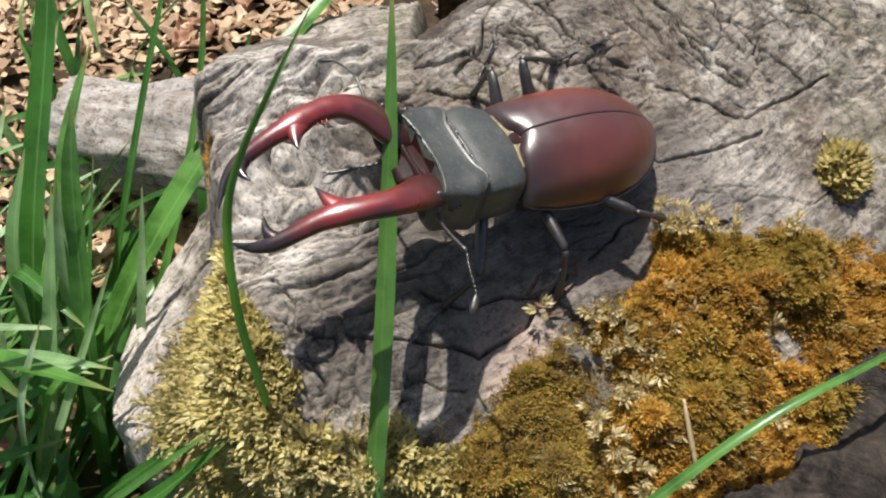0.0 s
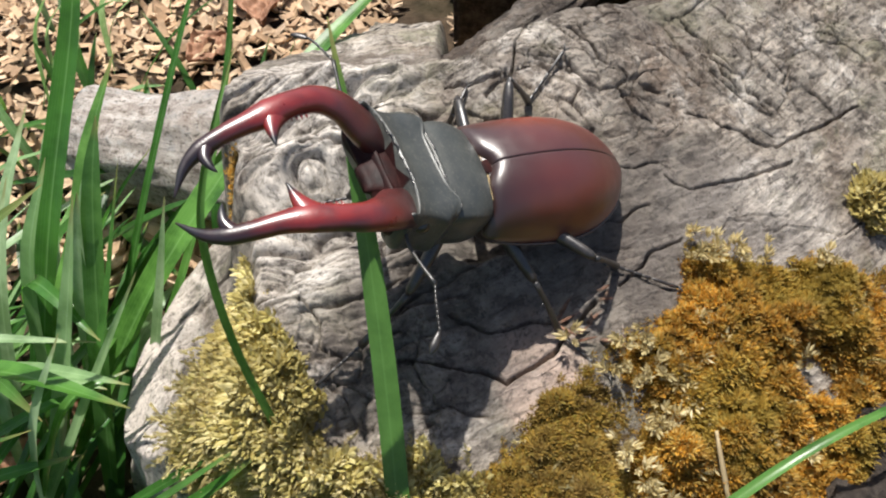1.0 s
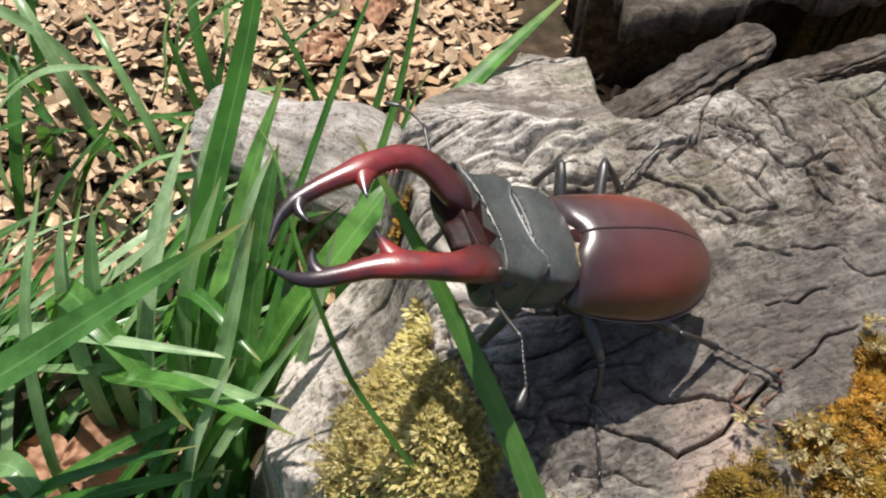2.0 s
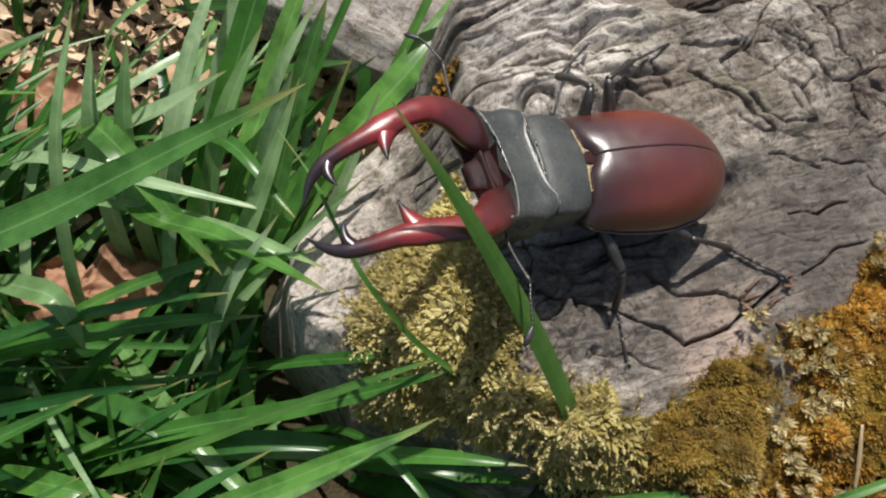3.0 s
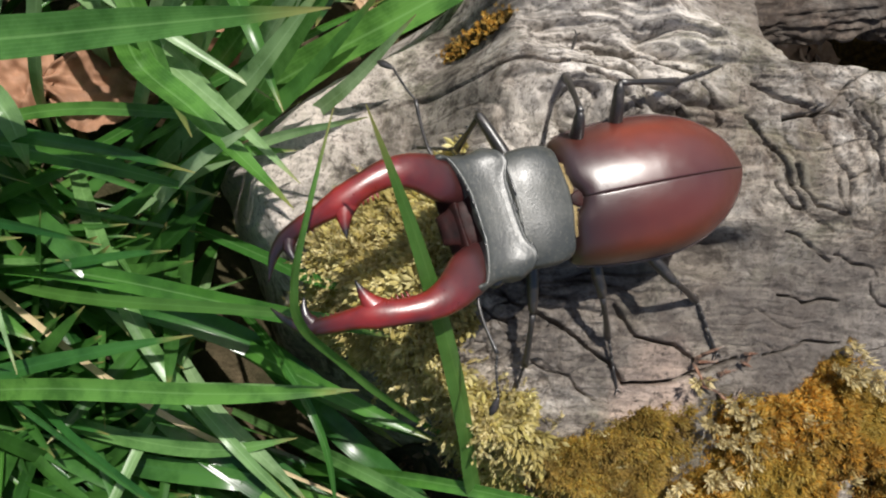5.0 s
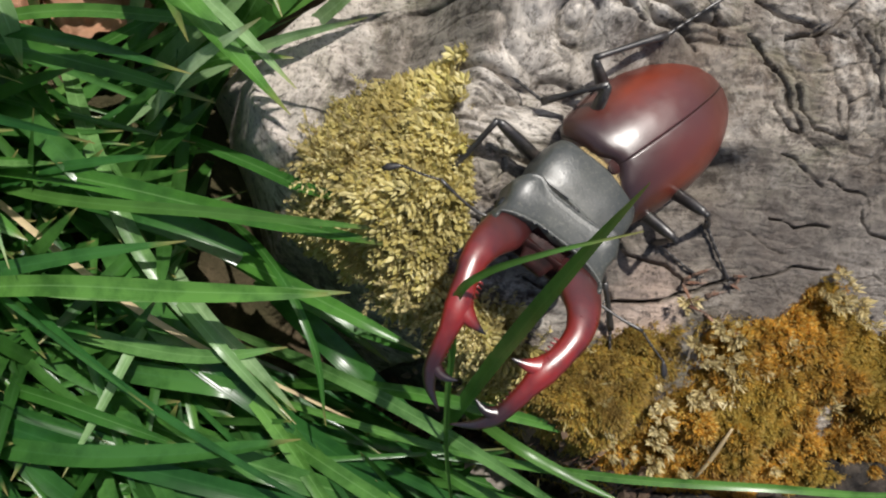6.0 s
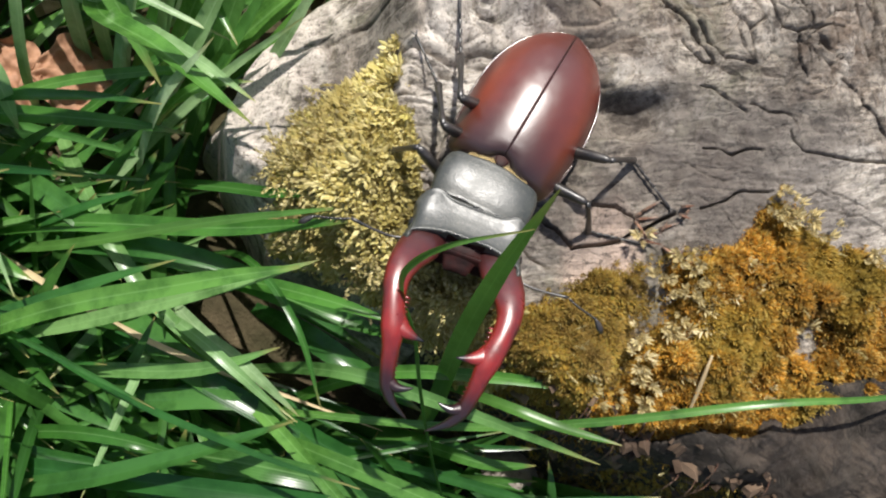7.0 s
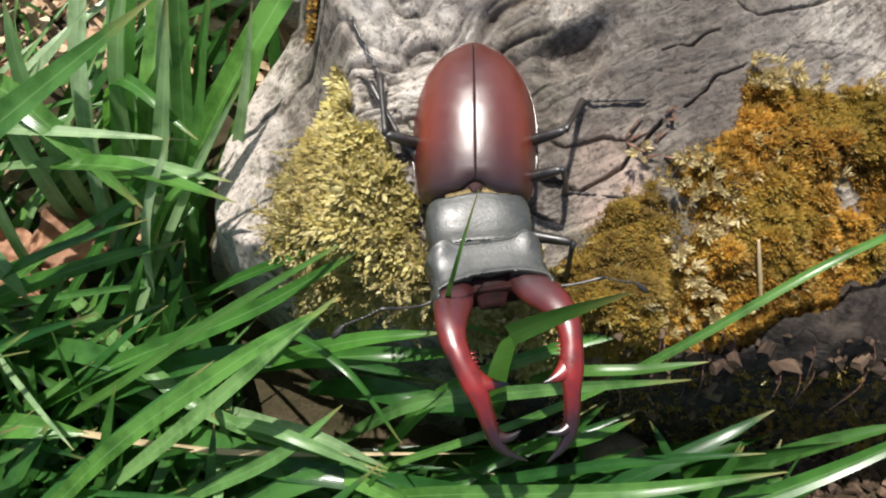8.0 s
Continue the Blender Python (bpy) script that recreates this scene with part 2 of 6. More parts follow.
ELYTRON, MANDIBLE = elytron_material(), mandible_material()
HEAD_SHELL = shell_material("dull_black_cuticle", (0.03, 0.033, 0.031), (0.058, 0.06, 0.052), 0.42, 170, 0.0, 0.35, 0.2, 0.72)
LIP = shell_material("dark_brown_lip", (0.01, 0.006, 0.006), (0.032, 0.009, 0.008), 0.5, 350, 0.0, 0.5, 0.0, 0.12)
LEG_SHELL = shell_material("glossy_black_cuticle", (0.01, 0.009, 0.008), (0.024, 0.018, 0.015), 0.4, 500, 0.0, 0.2, 0.15)
UNDER_SHELL = shell_material("dark_brown_underside", (0.02, 0.012, 0.009), (0.05, 0.028, 0.018), 0.4, 500)
EYE = shell_material("black_eye", (0.006, 0.006, 0.006), (0.012, 0.01, 0.01), 0.3, 900, 0.0, 0.3)
RIM = shell_material("pale_shiny_rim", (0.05, 0.03, 0.025), (0.09, 0.06, 0.05), 0.2, 500)
FRINGE = plant_material("golden_hair", (0.42, 0.3, 0.12), (0.6, 0.47, 0.24), rough=0.5, through=0.2)
GRASS = plant_material("grass_blade", (0.016, 0.06, 0.01), (0.035, 0.115, 0.018), (0.06, 0.16, 0.03), (0.026, 0.09, 0.016), rough=0.34, through=0.35, vein=2500)
SINGLE_GRASS = plant_material("single_grass_blade", (0.0305, 0.116, 0.0171), (0.0793, 0.226, 0.0342), (0.146, 0.311, 0.0671), (0.0427, 0.146, 0.0244), (0.201, 0.366, 0.122), rough=0.27, through=0.42, vein=2500, single=True)
# Paler than the other blades: the sky's gloss is put into the colour.
PALE_GRASS = plant_material("sky_sheen_grass_blade", (0.17, 0.32, 0.11), (0.27, 0.42, 0.19), (0.37, 0.5, 0.29), rough=0.3, through=0.42, vein=2500, single=True)
DEEP_GRASS = plant_material("dark_grass_blade", (0.0175, 0.081, 0.0175), (0.0378, 0.128, 0.027), (0.0743, 0.196, 0.0432), (0.027, 0.108, 0.0216), rough=0.24, through=0.4, vein=2500, single=True)
FRESH_GRASS = plant_material("fresh_grass_blade", (0.065, 0.165, 0.03), (0.1, 0.22, 0.05), rough=0.3, through=0.4, vein=2500, single=True)
DRY_GRASS = plant_material("dry_straw", (0.4, 0.3, 0.16), (0.52, 0.42, 0.25), rough=0.6, through=0.2)
MOSS_OCHRE = plant_material("ochre_moss", (0.2, 0.095, 0.013), (0.52, 0.25, 0.027), (0.74, 0.37, 0.04), (0.36, 0.25, 0.045), (0.72, 0.52, 0.16), (0.56, 0.27, 0.028), rough=0.6, through=0.35, drift=(0.28, 0.22, 0.04))
MOSS_BROWN = plant_material("olive_brown_moss", (0.17, 0.1, 0.02), (0.36, 0.22, 0.038), (0.52, 0.33, 0.055), (0.32, 0.27, 0.05), (0.56, 0.42, 0.14), rough=0.6, through=0.3, drift=(0.2, 0.13, 0.04))
MOSS_CREAM = plant_material("cream_moss_frond", (0.44, 0.34, 0.14), (0.58, 0.48, 0.24), (0.68, 0.59, 0.36), rough=0.6, through=0.3)
MOSS_PALE = plant_material("pale_yellow_moss", (0.38, 0.3, 0.08), (0.62, 0.53, 0.2), (0.76, 0.68, 0.36), (0.52, 0.46, 0.13), rough=0.6, through=0.35, drift=(0.34, 0.26, 0.08))
MOSS_TIP = plant_material("bleached_moss_tips", (0.4, 0.32, 0.12), (0.6, 0.5, 0.24), (0.7, 0.62, 0.36), (0.5, 0.44, 0.15), rough=0.6, through=0.3)
CHIP = plant_material("pale_wood_chip", (0.3, 0.19, 0.11), (0.5, 0.34, 0.2), (0.68, 0.52, 0.36), (0.4, 0.25, 0.14), (0.58, 0.43, 0.28), rough=0.8, through=0.05)
LEAF = plant_material("dead_brown_leaf", (0.3, 0.15, 0.085), (0.42, 0.23, 0.14), rough=0.7, through=0.2)


# ---- small helpers ----
def mesh_of(name, verts, faces, material, smooth=True, uv=None):
    data = bpy.data.meshes.new(name)
    if isinstance(verts, np.ndarray) and isinstance(faces, np.ndarray):
        data.from_pydata(verts.tolist(), [], faces.tolist())
    else:
        data.from_pydata([tuple(map(float, v)) for v in verts], [], [tuple(map(int, q)) for q in faces])
    data.materials.append(material)
    if smooth:
        data.polygons.foreach_set("use_smooth", [True] * len(data.polygons))
    if uv is not None:
        corner = np.zeros(len(data.loops), np.int32)
        data.loops.foreach_get("vertex_index", corner)
        data.uv_layers.new(name="along").data.foreach_set("uv", np.array(uv, np.float32)[corner].ravel())
    data.update()
    return data


def thing(name, label, category, group="", kind="", data=None):
    return tagged(new(name, data), label, category, group, kind)


def part(name, data, parent, label="", at=None):
    ob = new(name, data)
    ob.parent = parent
    if at is not None:
        ob.location = at
    if label:
        ob["label"] = label
    return ob


def lattice(ix, iy, seed):
    h = (ix * 374761393 + iy * 668265263 + seed * 974634777) & 0xFFFFFFFF
    h = ((h ^ (h >> 13)) * 1274126177) & 0xFFFFFFFF
    return ((h ^ (h >> 16)) & 0xFFFF) / 65535.0


def value_noise(x, y, seed=0):
    """Smooth noise in -1..1 on arrays."""
    ix, iy = np.floor(x).astype(np.int64), np.floor(y).astype(np.int64)
    fx, fy = x - ix, y - iy
    fx, fy = fx * fx * (3 - 2 * fx), fy * fy * (3 - 2 * fy)
    low = lattice(ix, iy, seed) * (1 - fx) + lattice(ix + 1, iy, seed) * fx
    high = lattice(ix, iy + 1, seed) * (1 - fx) + lattice(ix + 1, iy + 1, seed) * fx
    return 2 * (low * (1 - fy) + high * fy) - 1


def fractal(x, y, seed=0, octaves=4):
    return sum(value_noise(x * 2**i, y * 2**i, seed + i) / 2**i for i in range(octaves))


def cell_gap(x, y, seed=0):
    """Distance to the border between the two nearest cells, about 0..0.5, on arrays."""
    ix, iy = np.floor(x).astype(np.int64), np.floor(y).astype(np.int64)
    first, second = np.full(x.shape, 9.0), np.full(x.shape, 9.0)
    for a in (-1, 0, 1):
        for b in (-1, 0, 1):
            cx = ix + a + lattice(ix + a, iy + b, seed)
            cy = iy + b + lattice(ix + a, iy + b, seed + 7)
            d = np.hypot(cx - x, cy - y)
            second = np.where(d < first, first, np.minimum(second, d))
            first = np.minimum(first, d)
    return (second - first) / 2


def smooth_step(a, b, x):
    s = np.clip((x - a) / (b - a), 0, 1)
    return s * s * (3 - 2 * s)


def near_line(x, y, *points):
    """Distance to a bent line, on arrays."""
    best = np.full(np.shape(x), 9.0)
    for (ax, ay), (bx, by) in zip(points, points[1:]):
        s = np.clip(((x - ax) * (bx - ax) + (y - ay) * (by - ay)) / ((bx - ax) ** 2 + (by - ay) ** 2), 0, 1)
        best = np.minimum(best, np.hypot(x - ax - s * (bx - ax), y - ay - s * (by - ay)))
    return best


def blob(x, y, cx, cy, rx, ry, turn=0.0):
    c, s = math.cos(radians(turn)), math.sin(radians(turn))
    u, v = ((x - cx) * c + (y - cy) * s) / rx, (-(x - cx) * s + (y - cy) * c) / ry
    return np.hypot(u, v)


# ---- the log ----
def log_height(x, y, fine=True):
    """Height of the old log's upper surface over the ground, in metres, on arrays."""
    x, y = np.asarray(x, float), np.asarray(y, float)
    wob = 0.0018 * value_noise(x * 60, y * 60, 3) + 0.0012 * value_noise(x * 150, y * 150, 4)
    top = 0.0785 + 0.36 * (y - 0.065) - 0.18 * np.maximum(x - 0.02, 0)
    top = top + 0.0065 * np.exp(-(((x + 0.026) / 0.015) ** 2 + ((y - 0.061) / 0.015) ** 2))
    across, along = (y - 0.0905) * 0.94 - (x + 0.026) * 0.34, (x + 0.026) * 0.94 + (y - 0.0905) * 0.34
    top = top + 0.0065 * np.exp(-((across / 0.006) ** 2 + (along / 0.017) ** 4))
    top = top + 0.004 * np.exp(-(((x + 0.021) / 0.014) ** 2 + ((y - 0.107) / 0.0045) ** 2))
    top = top - 0.0045 * np.exp(-(((x + 0.036) / 0.01) ** 2 + ((y - 0.0965) / 0.003) ** 2))
    top = top + 0.004 * np.exp(-(((x - 0.018) / 0.016) ** 2 + ((y - 0.108) / 0.012) ** 2))
    low = 0.066 - 0.75 * np.maximum(-0.042 - x, 0) + 0.1 * (y - 0.065)
    step = np.interp(y, [0.04, 0.07, 0.085, 0.092, 0.1], [-0.037, -0.038, -0.042, -0.0425, -0.048])
    rise = smooth_step(-0.006, 0.003, x - step - wob)
    top = low * (1 - rise) + top * rise
    front = np.interp(x, [-0.075, -0.06, -0.05, -0.04, -0.028, -0.015, 0.005, 0.02, 0.05, 0.2], [0.06, 0.05, 0.047, 0.046, 0.041, 0.038, 0.034, 0.034, 0.032, 0.03]) + wob
    top = top - (3.0 - 1.9 * smooth_step(-0.01, 0.02, x)) * np.maximum(front - y, 0)
    top = top - 4.5 * smooth_step(-0.002, 0.018, x) * np.maximum(front - 0.0055 - y, 0)
    back = np.interp(x, [-0.05, -0.008, 0.0, 0.011, 0.026, 0.042, 0.1, 0.2], [0.105, 0.107, 0.108, 0.1135, 0.1205, 0.127, 0.145, 0.17]) + wob
    slope = 0.9 + 3.2 * smooth_step(-0.008, 0.008, x)
    top = top - slope * np.maximum(y - back, 0)
    left = np.interp(y, [0.03, 0.045, 0.05, 0.06, 0.07, 0.08, 0.09, 0.1, 0.115, 0.13, 0.16], [-0.045, -0.057, -0.066, -0.07, -0.0695, -0.066, -0.058, -0.052, -0.047, -0.04, -0.025]) + wob
    top = top - 3.0 * np.maximum(left - x, 0)
    pit = np.exp(-(((x - 0.005) / 0.0065) ** 4 + ((y - 0.079 - 0.3 * (x - 0.005)) / 0.004) ** 4))
    top = top - 0.007 * pit
    if fine:
        top = top + 0.0006 * fractal(x * 75, y * 75, 11) + 0.0003 * fractal(x * 420, y * 420, 15, 3)
        u, v = grain_lines(x, y)
        u, v = u + 0.002 * fractal(x * 60, y * 60, 21, 3), v + 0.0022 * fractal(x * 60 + 9, y * 60, 24, 3)
        knot = np.exp(-(((x + 0.028) / 0.024) ** 4 + ((y - 0.084) / 0.025) ** 4))
        groove = np.abs(value_noise(u * 45, v * 330, 43)) ** 0.7
        fine_groove = np.abs(value_noise(u * 80, v * 900, 44)) ** 0.7
        top = top - (0.0004 + 0.0044 * knot) * (1 - groove) ** 3 - (0.0002 + 0.0012 * knot) * (1 - fine_groove) ** 2.5
        blocks = smooth_step(-0.004, 0.008, x + 0.2 * (y - 0.1)) * smooth_step(0.088, 0.1, y - 0.1 * x)
        c, w = math.cos(radians(-38)), math.sin(radians(-38))
        p, q = x * c + y * w + 0.003 * fractal(x * 60, y * 60, 25, 3), -x * w + y * c + 0.003 * fractal(x * 60 + 4, y * 60, 26, 3)
        gap = cell_gap(p * 150, q * 290, 31)
        open_ = smooth_step(-0.7, 0.0, value_noise(x * 70, y * 70, 41))
        top = top - 0.0019 * blocks * open_ * (1 - smooth_step(0.0, 0.025, gap)) + 0.0002 * blocks * smooth_step(0.03, 0.2, gap)
        rough = smooth_step(-0.3, 0.5, value_noise(x * 60, y * 60, 45))
        top = top + (0.00022 * rough + 0.0001) * fractal(p * 330, q * 480, 47, 4)
        face = np.exp(-(((x + 0.02) / 0.018) ** 4 + ((y - 0.051) / 0.012) ** 4))
        chunk = cell_gap(x * 230 + 0.9 * value_noise(x * 190, y * 190, 63), y * 260 + 0.9 * value_noise(x * 190, y * 190, 64), 65)
        top = top - 0.0012 * face * (1 - smooth_step(0.0, 0.06, chunk)) + 0.0011 * face * fractal(x * 240, y * 240, 67, 4)
        for width, depth, line in CRACKS:
            ax, ay = np.array(line).T
            near = (x > ax.min() - 0.004) & (x < ax.max() + 0.004) & (y > ay.min() - 0.004) & (y < ay.max() + 0.004)
            if near.any():
                cx, cy = x[near], y[near]
                far = near_line(cx + 0.0006 * value_noise(cx * 300, cy * 300, 61), cy + 0.0006 * value_noise(cx * 300, cy * 300, 62), *line)
                top[near] -= 1.3 * depth * np.exp(-((far / (0.38 * width)) ** 3))
    return np.maximum(top, -0.01)


def grain_lines(x, y):
    """Along and across the grain, in metres: straight on the open face, flowing round the knot."""
    c, s = math.cos(radians(24)), math.sin(radians(24))
    p, q = (x + 0.027) * c + (y - 0.083) * s, -(x + 0.027) * s + (y - 0.083) * c
    r = (p / 1.5) ** 2 + q**2 + 1e-6
    turn = 0.2 * smooth_step(0.03, 0.08, x)
    swirl = 0.011**2 / (r + 0.00007)
    return p * (1 + 0.5 * swirl), q * (1 - swirl) - turn * (p - 0.06)


CRACKS = [
    (0.00077, 0.0039, [(-0.016, 0.056), (-0.006, 0.056), (0.002, 0.0555), (0.0065, 0.053), (0.0095, 0.056), (0.014, 0.0585), (0.017, 0.062), (0.021, 0.067)]),
    (0.00055, 0.0031, [(0.009, 0.097), (0.016, 0.094), (0.022, 0.095)]),
    (0.00044, 0.0024, [(0.015, 0.088), (0.02, 0.0885), (0.025, 0.088)]),
    (0.00044, 0.0024, [(0.025, 0.0895), (0.03, 0.0905), (0.036, 0.092)]),
    (0.00055, 0.0029, [(0.0355, 0.0895), (0.0395, 0.0878), (0.046, 0.0893), (0.053, 0.092), (0.06, 0.095)]),
    (0.00055, 0.0031, [(0.045, 0.1015), (0.05, 0.0995), (0.057, 0.0975), (0.066, 0.103), (0.075, 0.108)]),
    (0.00055, 0.0034, [(0.04, 0.121), (0.0445, 0.117), (0.047, 0.113), (0.051, 0.1075)]),
    (0.00044, 0.0028, [(0.048, 0.124), (0.053, 0.1185), (0.055, 0.113)]),
    (0.00055, 0.0034, [(0.018, 0.113), (0.025, 0.107), (0.031, 0.105), (0.038, 0.1045)]),
    (0.00055, 0.0034, [(0.013, 0.1085), (0.018, 0.106), (0.022, 0.103), (0.026, 0.102), (0.033, 0.0985)]),
    (0.00055, 0.0034, [(0.0085, 0.1105), (0.0075, 0.105), (0.003, 0.102)]),
    (0.00044, 0.0028, [(0.026, 0.102), (0.03, 0.106), (0.035, 0.109)]),
    (0.00044, 0.0028, [(0.04, 0.102), (0.044, 0.101)]),
    (0.00044, 0.0025, [(0.053, 0.108), (0.057, 0.104)]),
    (0.00044, 0.0025, [(0.008, 0.093), (0.013, 0.092), (0.022, 0.092)]),
    (0.00044, 0.0024, [(0.021, 0.079), (0.026, 0.081), (0.032, 0.084)]),
    (0.00044, 0.002, [(0.0255, 0.07), (0.032, 0.0765), (0.037, 0.079)]),
    (0.00077, 0.0036, [(-0.031, 0.0965), (-0.023, 0.0985), (-0.014, 0.1)]),
    (0.00066, 0.0031, [(-0.029, 0.091), (-0.024, 0.092), (-0.0185, 0.0905)]),
    (0.00066, 0.0031, [(-0.012, 0.0995), (-0.008, 0.0985), (-0.005, 0.0965)]),
    (0.00066, 0.0036, [(-0.002, 0.0995), (0.004, 0.098), (0.01, 0.095), (0.015, 0.0925)]),
    (0.00066, 0.0036, [(-0.004, 0.104), (0.003, 0.1045), (0.011, 0.106)]),
    (0.00055, 0.0028, [(-0.013, 0.0945), (-0.008, 0.0925)]),
    (0.00066, 0.0034, [(-0.003, 0.0635), (0.004, 0.0615), (0.01, 0.064), (0.016, 0.0635)]),
    (0.00044, 0.0022, [(-0.028, 0.064), (-0.024, 0.0605), (-0.024, 0.056), (-0.018, 0.0555)]),
    (0.00044, 0.0018, [(-0.01, 0.049), (-0.003, 0.0495), (0.004, 0.0485)]),
    (0.00055, 0.0021, [(-0.03, 0.048), (-0.024, 0.052), (-0.018, 0.0525)]),
]


def grain_cracks():
    """Short checks: steep ones near the far rim, flatter ones on the open face."""
    chance = random.Random(5)
    for i in range(44):
        steep = i < 30
        x = chance.uniform(0.004, 0.1)
        y = 0.11 + 0.3 * x - abs(chance.gauss(0, 0.008)) if steep else chance.uniform(0.07, 0.105)
        a = chance.gauss(-0.65 if chance.random() < 0.7 else 0.75, 0.25) if steep else chance.gauss(0.1, 0.3)
        line = [(x, y)]
        for _ in range(chance.randint(2, 4)):
            a += chance.gauss(0, 0.2)
            step = chance.uniform(0.0025, 0.0055)
            x, y = x + step * math.cos(a), y + step * math.sin(a)
            line.append((x, y))
        CRACKS.append((chance.uniform(0.00025, 0.00045), chance.uniform(0.001, 0.002) if steep else chance.uniform(0.0006, 0.0013), line))


grain_cracks()


def height_mesh(name, x0, x1, y0, y1, step, height, floor, material, xs=None, ys=None, lines=None):
    xs = np.linspace(x0, x1, int((x1 - x0) / step) + 1) if xs is None else xs
    ys = np.linspace(y0, y1, int((y1 - y0) / step) + 1) if ys is None else ys
    nx, ny = len(xs), len(ys)
    gx, gy = np.meshgrid(xs, ys)
    gz = height(gx, gy)
    verts = np.stack([gx, gy, gz], -1).reshape(-1, 3)
    i = (np.arange(ny - 1)[:, None] * nx + np.arange(nx - 1)[None, :]).ravel()
    faces = np.stack([i, i + 1, i + nx + 1, i + nx], 1)
    keep = (gz.ravel()[faces] > floor).any(1)
    uv = None if lines is None else np.stack([a.ravel() for a in lines(gx, gy)], 1)
    return mesh_of(name, verts, faces[keep], material, True, uv)


LOG_X = np.concatenate([np.arange(-0.09, -0.074, 0.0008), np.arange(-0.074, -0.045, 0.0004), np.arange(-0.045, 0.078, 0.00023), np.arange(0.078, 0.17, 0.0007)])
LOG_Y = np.concatenate([np.arange(-0.005, 0.03, 0.0008), np.arange(0.03, 0.046, 0.0004), np.arange(0.046, 0.126, 0.00023), np.arange(0.126, 0.17, 0.0007)])
log = thing("fallen_log", "old grey weathered log with cracked end grain lying on soil", "log",
            data=height_mesh("fallen_log", 0, 0, 0, 0, 0, log_height, -0.0099, WOOD, LOG_X, LOG_Y, grain_lines))


# ---- ground ----
def ground_height(x, y):
    near = np.exp(-(np.hypot(x, y - 0.08) / 0.6) ** 2)
    return near * (0.004 * fractal(x * 22, y * 22, 71) + 0.0015 * fractal(x * 120, y * 120, 75, 3))


def build_ground():
    side = np.concatenate([-np.geomspace(0.5, 3000, 26)[::-1], np.linspace(-0.45, 0.45, 190), np.geomspace(0.5, 3000, 26)])
    gx, gy = np.meshgrid(side, side + 0.1)
    n = len(side)
    verts = np.stack([gx, gy, ground_height(gx, gy)], -1).reshape(-1, 3)
    i = (np.arange(n - 1)[:, None] * n + np.arange(n - 1)[None, :]).ravel()
    return tagged(new("ground", mesh_of("ground", verts, np.stack([i, i + 1, i + n + 1, i + n], 1), SOIL)), "dark bare soil with scattered litter", "ground", kind="structure")


build_ground()


# ---- shape helpers, in millimetres ----
MM = 0.001


def curve_through(points, steps):
    """A smooth line through points (Catmull-Rom)."""
    p = [np.array(q, float) for q in points]
    p = [2 * p[0] - p[1], *p, 2 * p[-1] - p[-2]]
    out = []
    for a, b, c, d in zip(p, p[1:], p[2:], p[3:]):
        for s in np.linspace(0, 1, steps, endpoint=False):
            out.append(0.5 * (2 * b + (c - a) * s + (2 * a - 5 * b + 4 * c - d) * s**2 + (3 * b - a - 3 * c + d) * s**3))
    return np.array(out + [p[-2]])


def tube(points, wide, high=None, sides=10, up=(0, 0, 1), close=True):
    """A tapered tube along points; wide and high: half widths at each point. Gives verts and faces."""
    points = np.array(points, float)
    n = len(points)
    wide = np.interp(np.linspace(0, 1, n), np.linspace(0, 1, len(wide)), wide)
    high = wide if high is None else np.interp(np.linspace(0, 1, n), np.linspace(0, 1, len(high)), high)
    verts, faces = [], []
    up = np.array(up, float)
    for i in range(n):
        ahead = points[min(i + 1, n - 1)] - points[max(i - 1, 0)]
        ahead = ahead / (np.linalg.norm(ahead) + 1e-12)
        side = np.cross(ahead, up)
        side = side / (np.linalg.norm(side) + 1e-9)
        top = np.cross(side, ahead)
        for k in range(sides):
            a = 2 * math.pi * k / sides
            verts.append(points[i] + wide[i] * math.cos(a) * side + high[i] * math.sin(a) * top)
    for i in range(n - 1):
        for k in range(sides):
            j = (k + 1) % sides
            faces.append((i * sides + k, i * sides + j, (i + 1) * sides + j, (i + 1) * sides + k))
    if close:
        faces += [tuple(reversed(range(sides))), tuple(range((n - 1) * sides, n * sides))]
    return verts, faces


def joined(*shapes):
    verts, faces = [], []
    for v, f in shapes:
        faces += [tuple(i + len(verts) for i in q) for q in f]
        verts += list(v)
    return verts, faces


def shape(name, vf, material, origin=(0, 0, 0)):
    verts = (np.array(vf[0], float) - np.array(origin, float)) * MM
    return mesh_of(name, verts, vf[1], material)


def loft(rows, sides=28, power=2.3):
    """Rings along y. Rows: y, half width, top z, middle z, bottom z."""
    verts, faces = [], []
    for y, w, top, mid, low in rows:
        for k in range(sides):
            a = 2 * math.pi * k / sides
            c, s = math.cos(a), math.sin(a)
            x = w * math.copysign(abs(c) ** (2 / power), c)
            z = mid + (top - mid if s > 0 else mid - low) * math.copysign(abs(s) ** (2 / power), s)
            verts.append((x, y, z))
    n = len(rows)
    for i in range(n - 1):
        for k in range(sides):
            j = (k + 1) % sides
            faces.append((i * sides + k, (i + 1) * sides + k, (i + 1) * sides + j, i * sides + j))
    faces += [tuple(range(sides)), tuple(reversed(range((n - 1) * sides, n * sides)))]
    return verts, faces


def smooth_rows(rows, count):
    rows = np.array(rows, float)
    return curve_through(rows, max(2, count // (len(rows) - 1)))


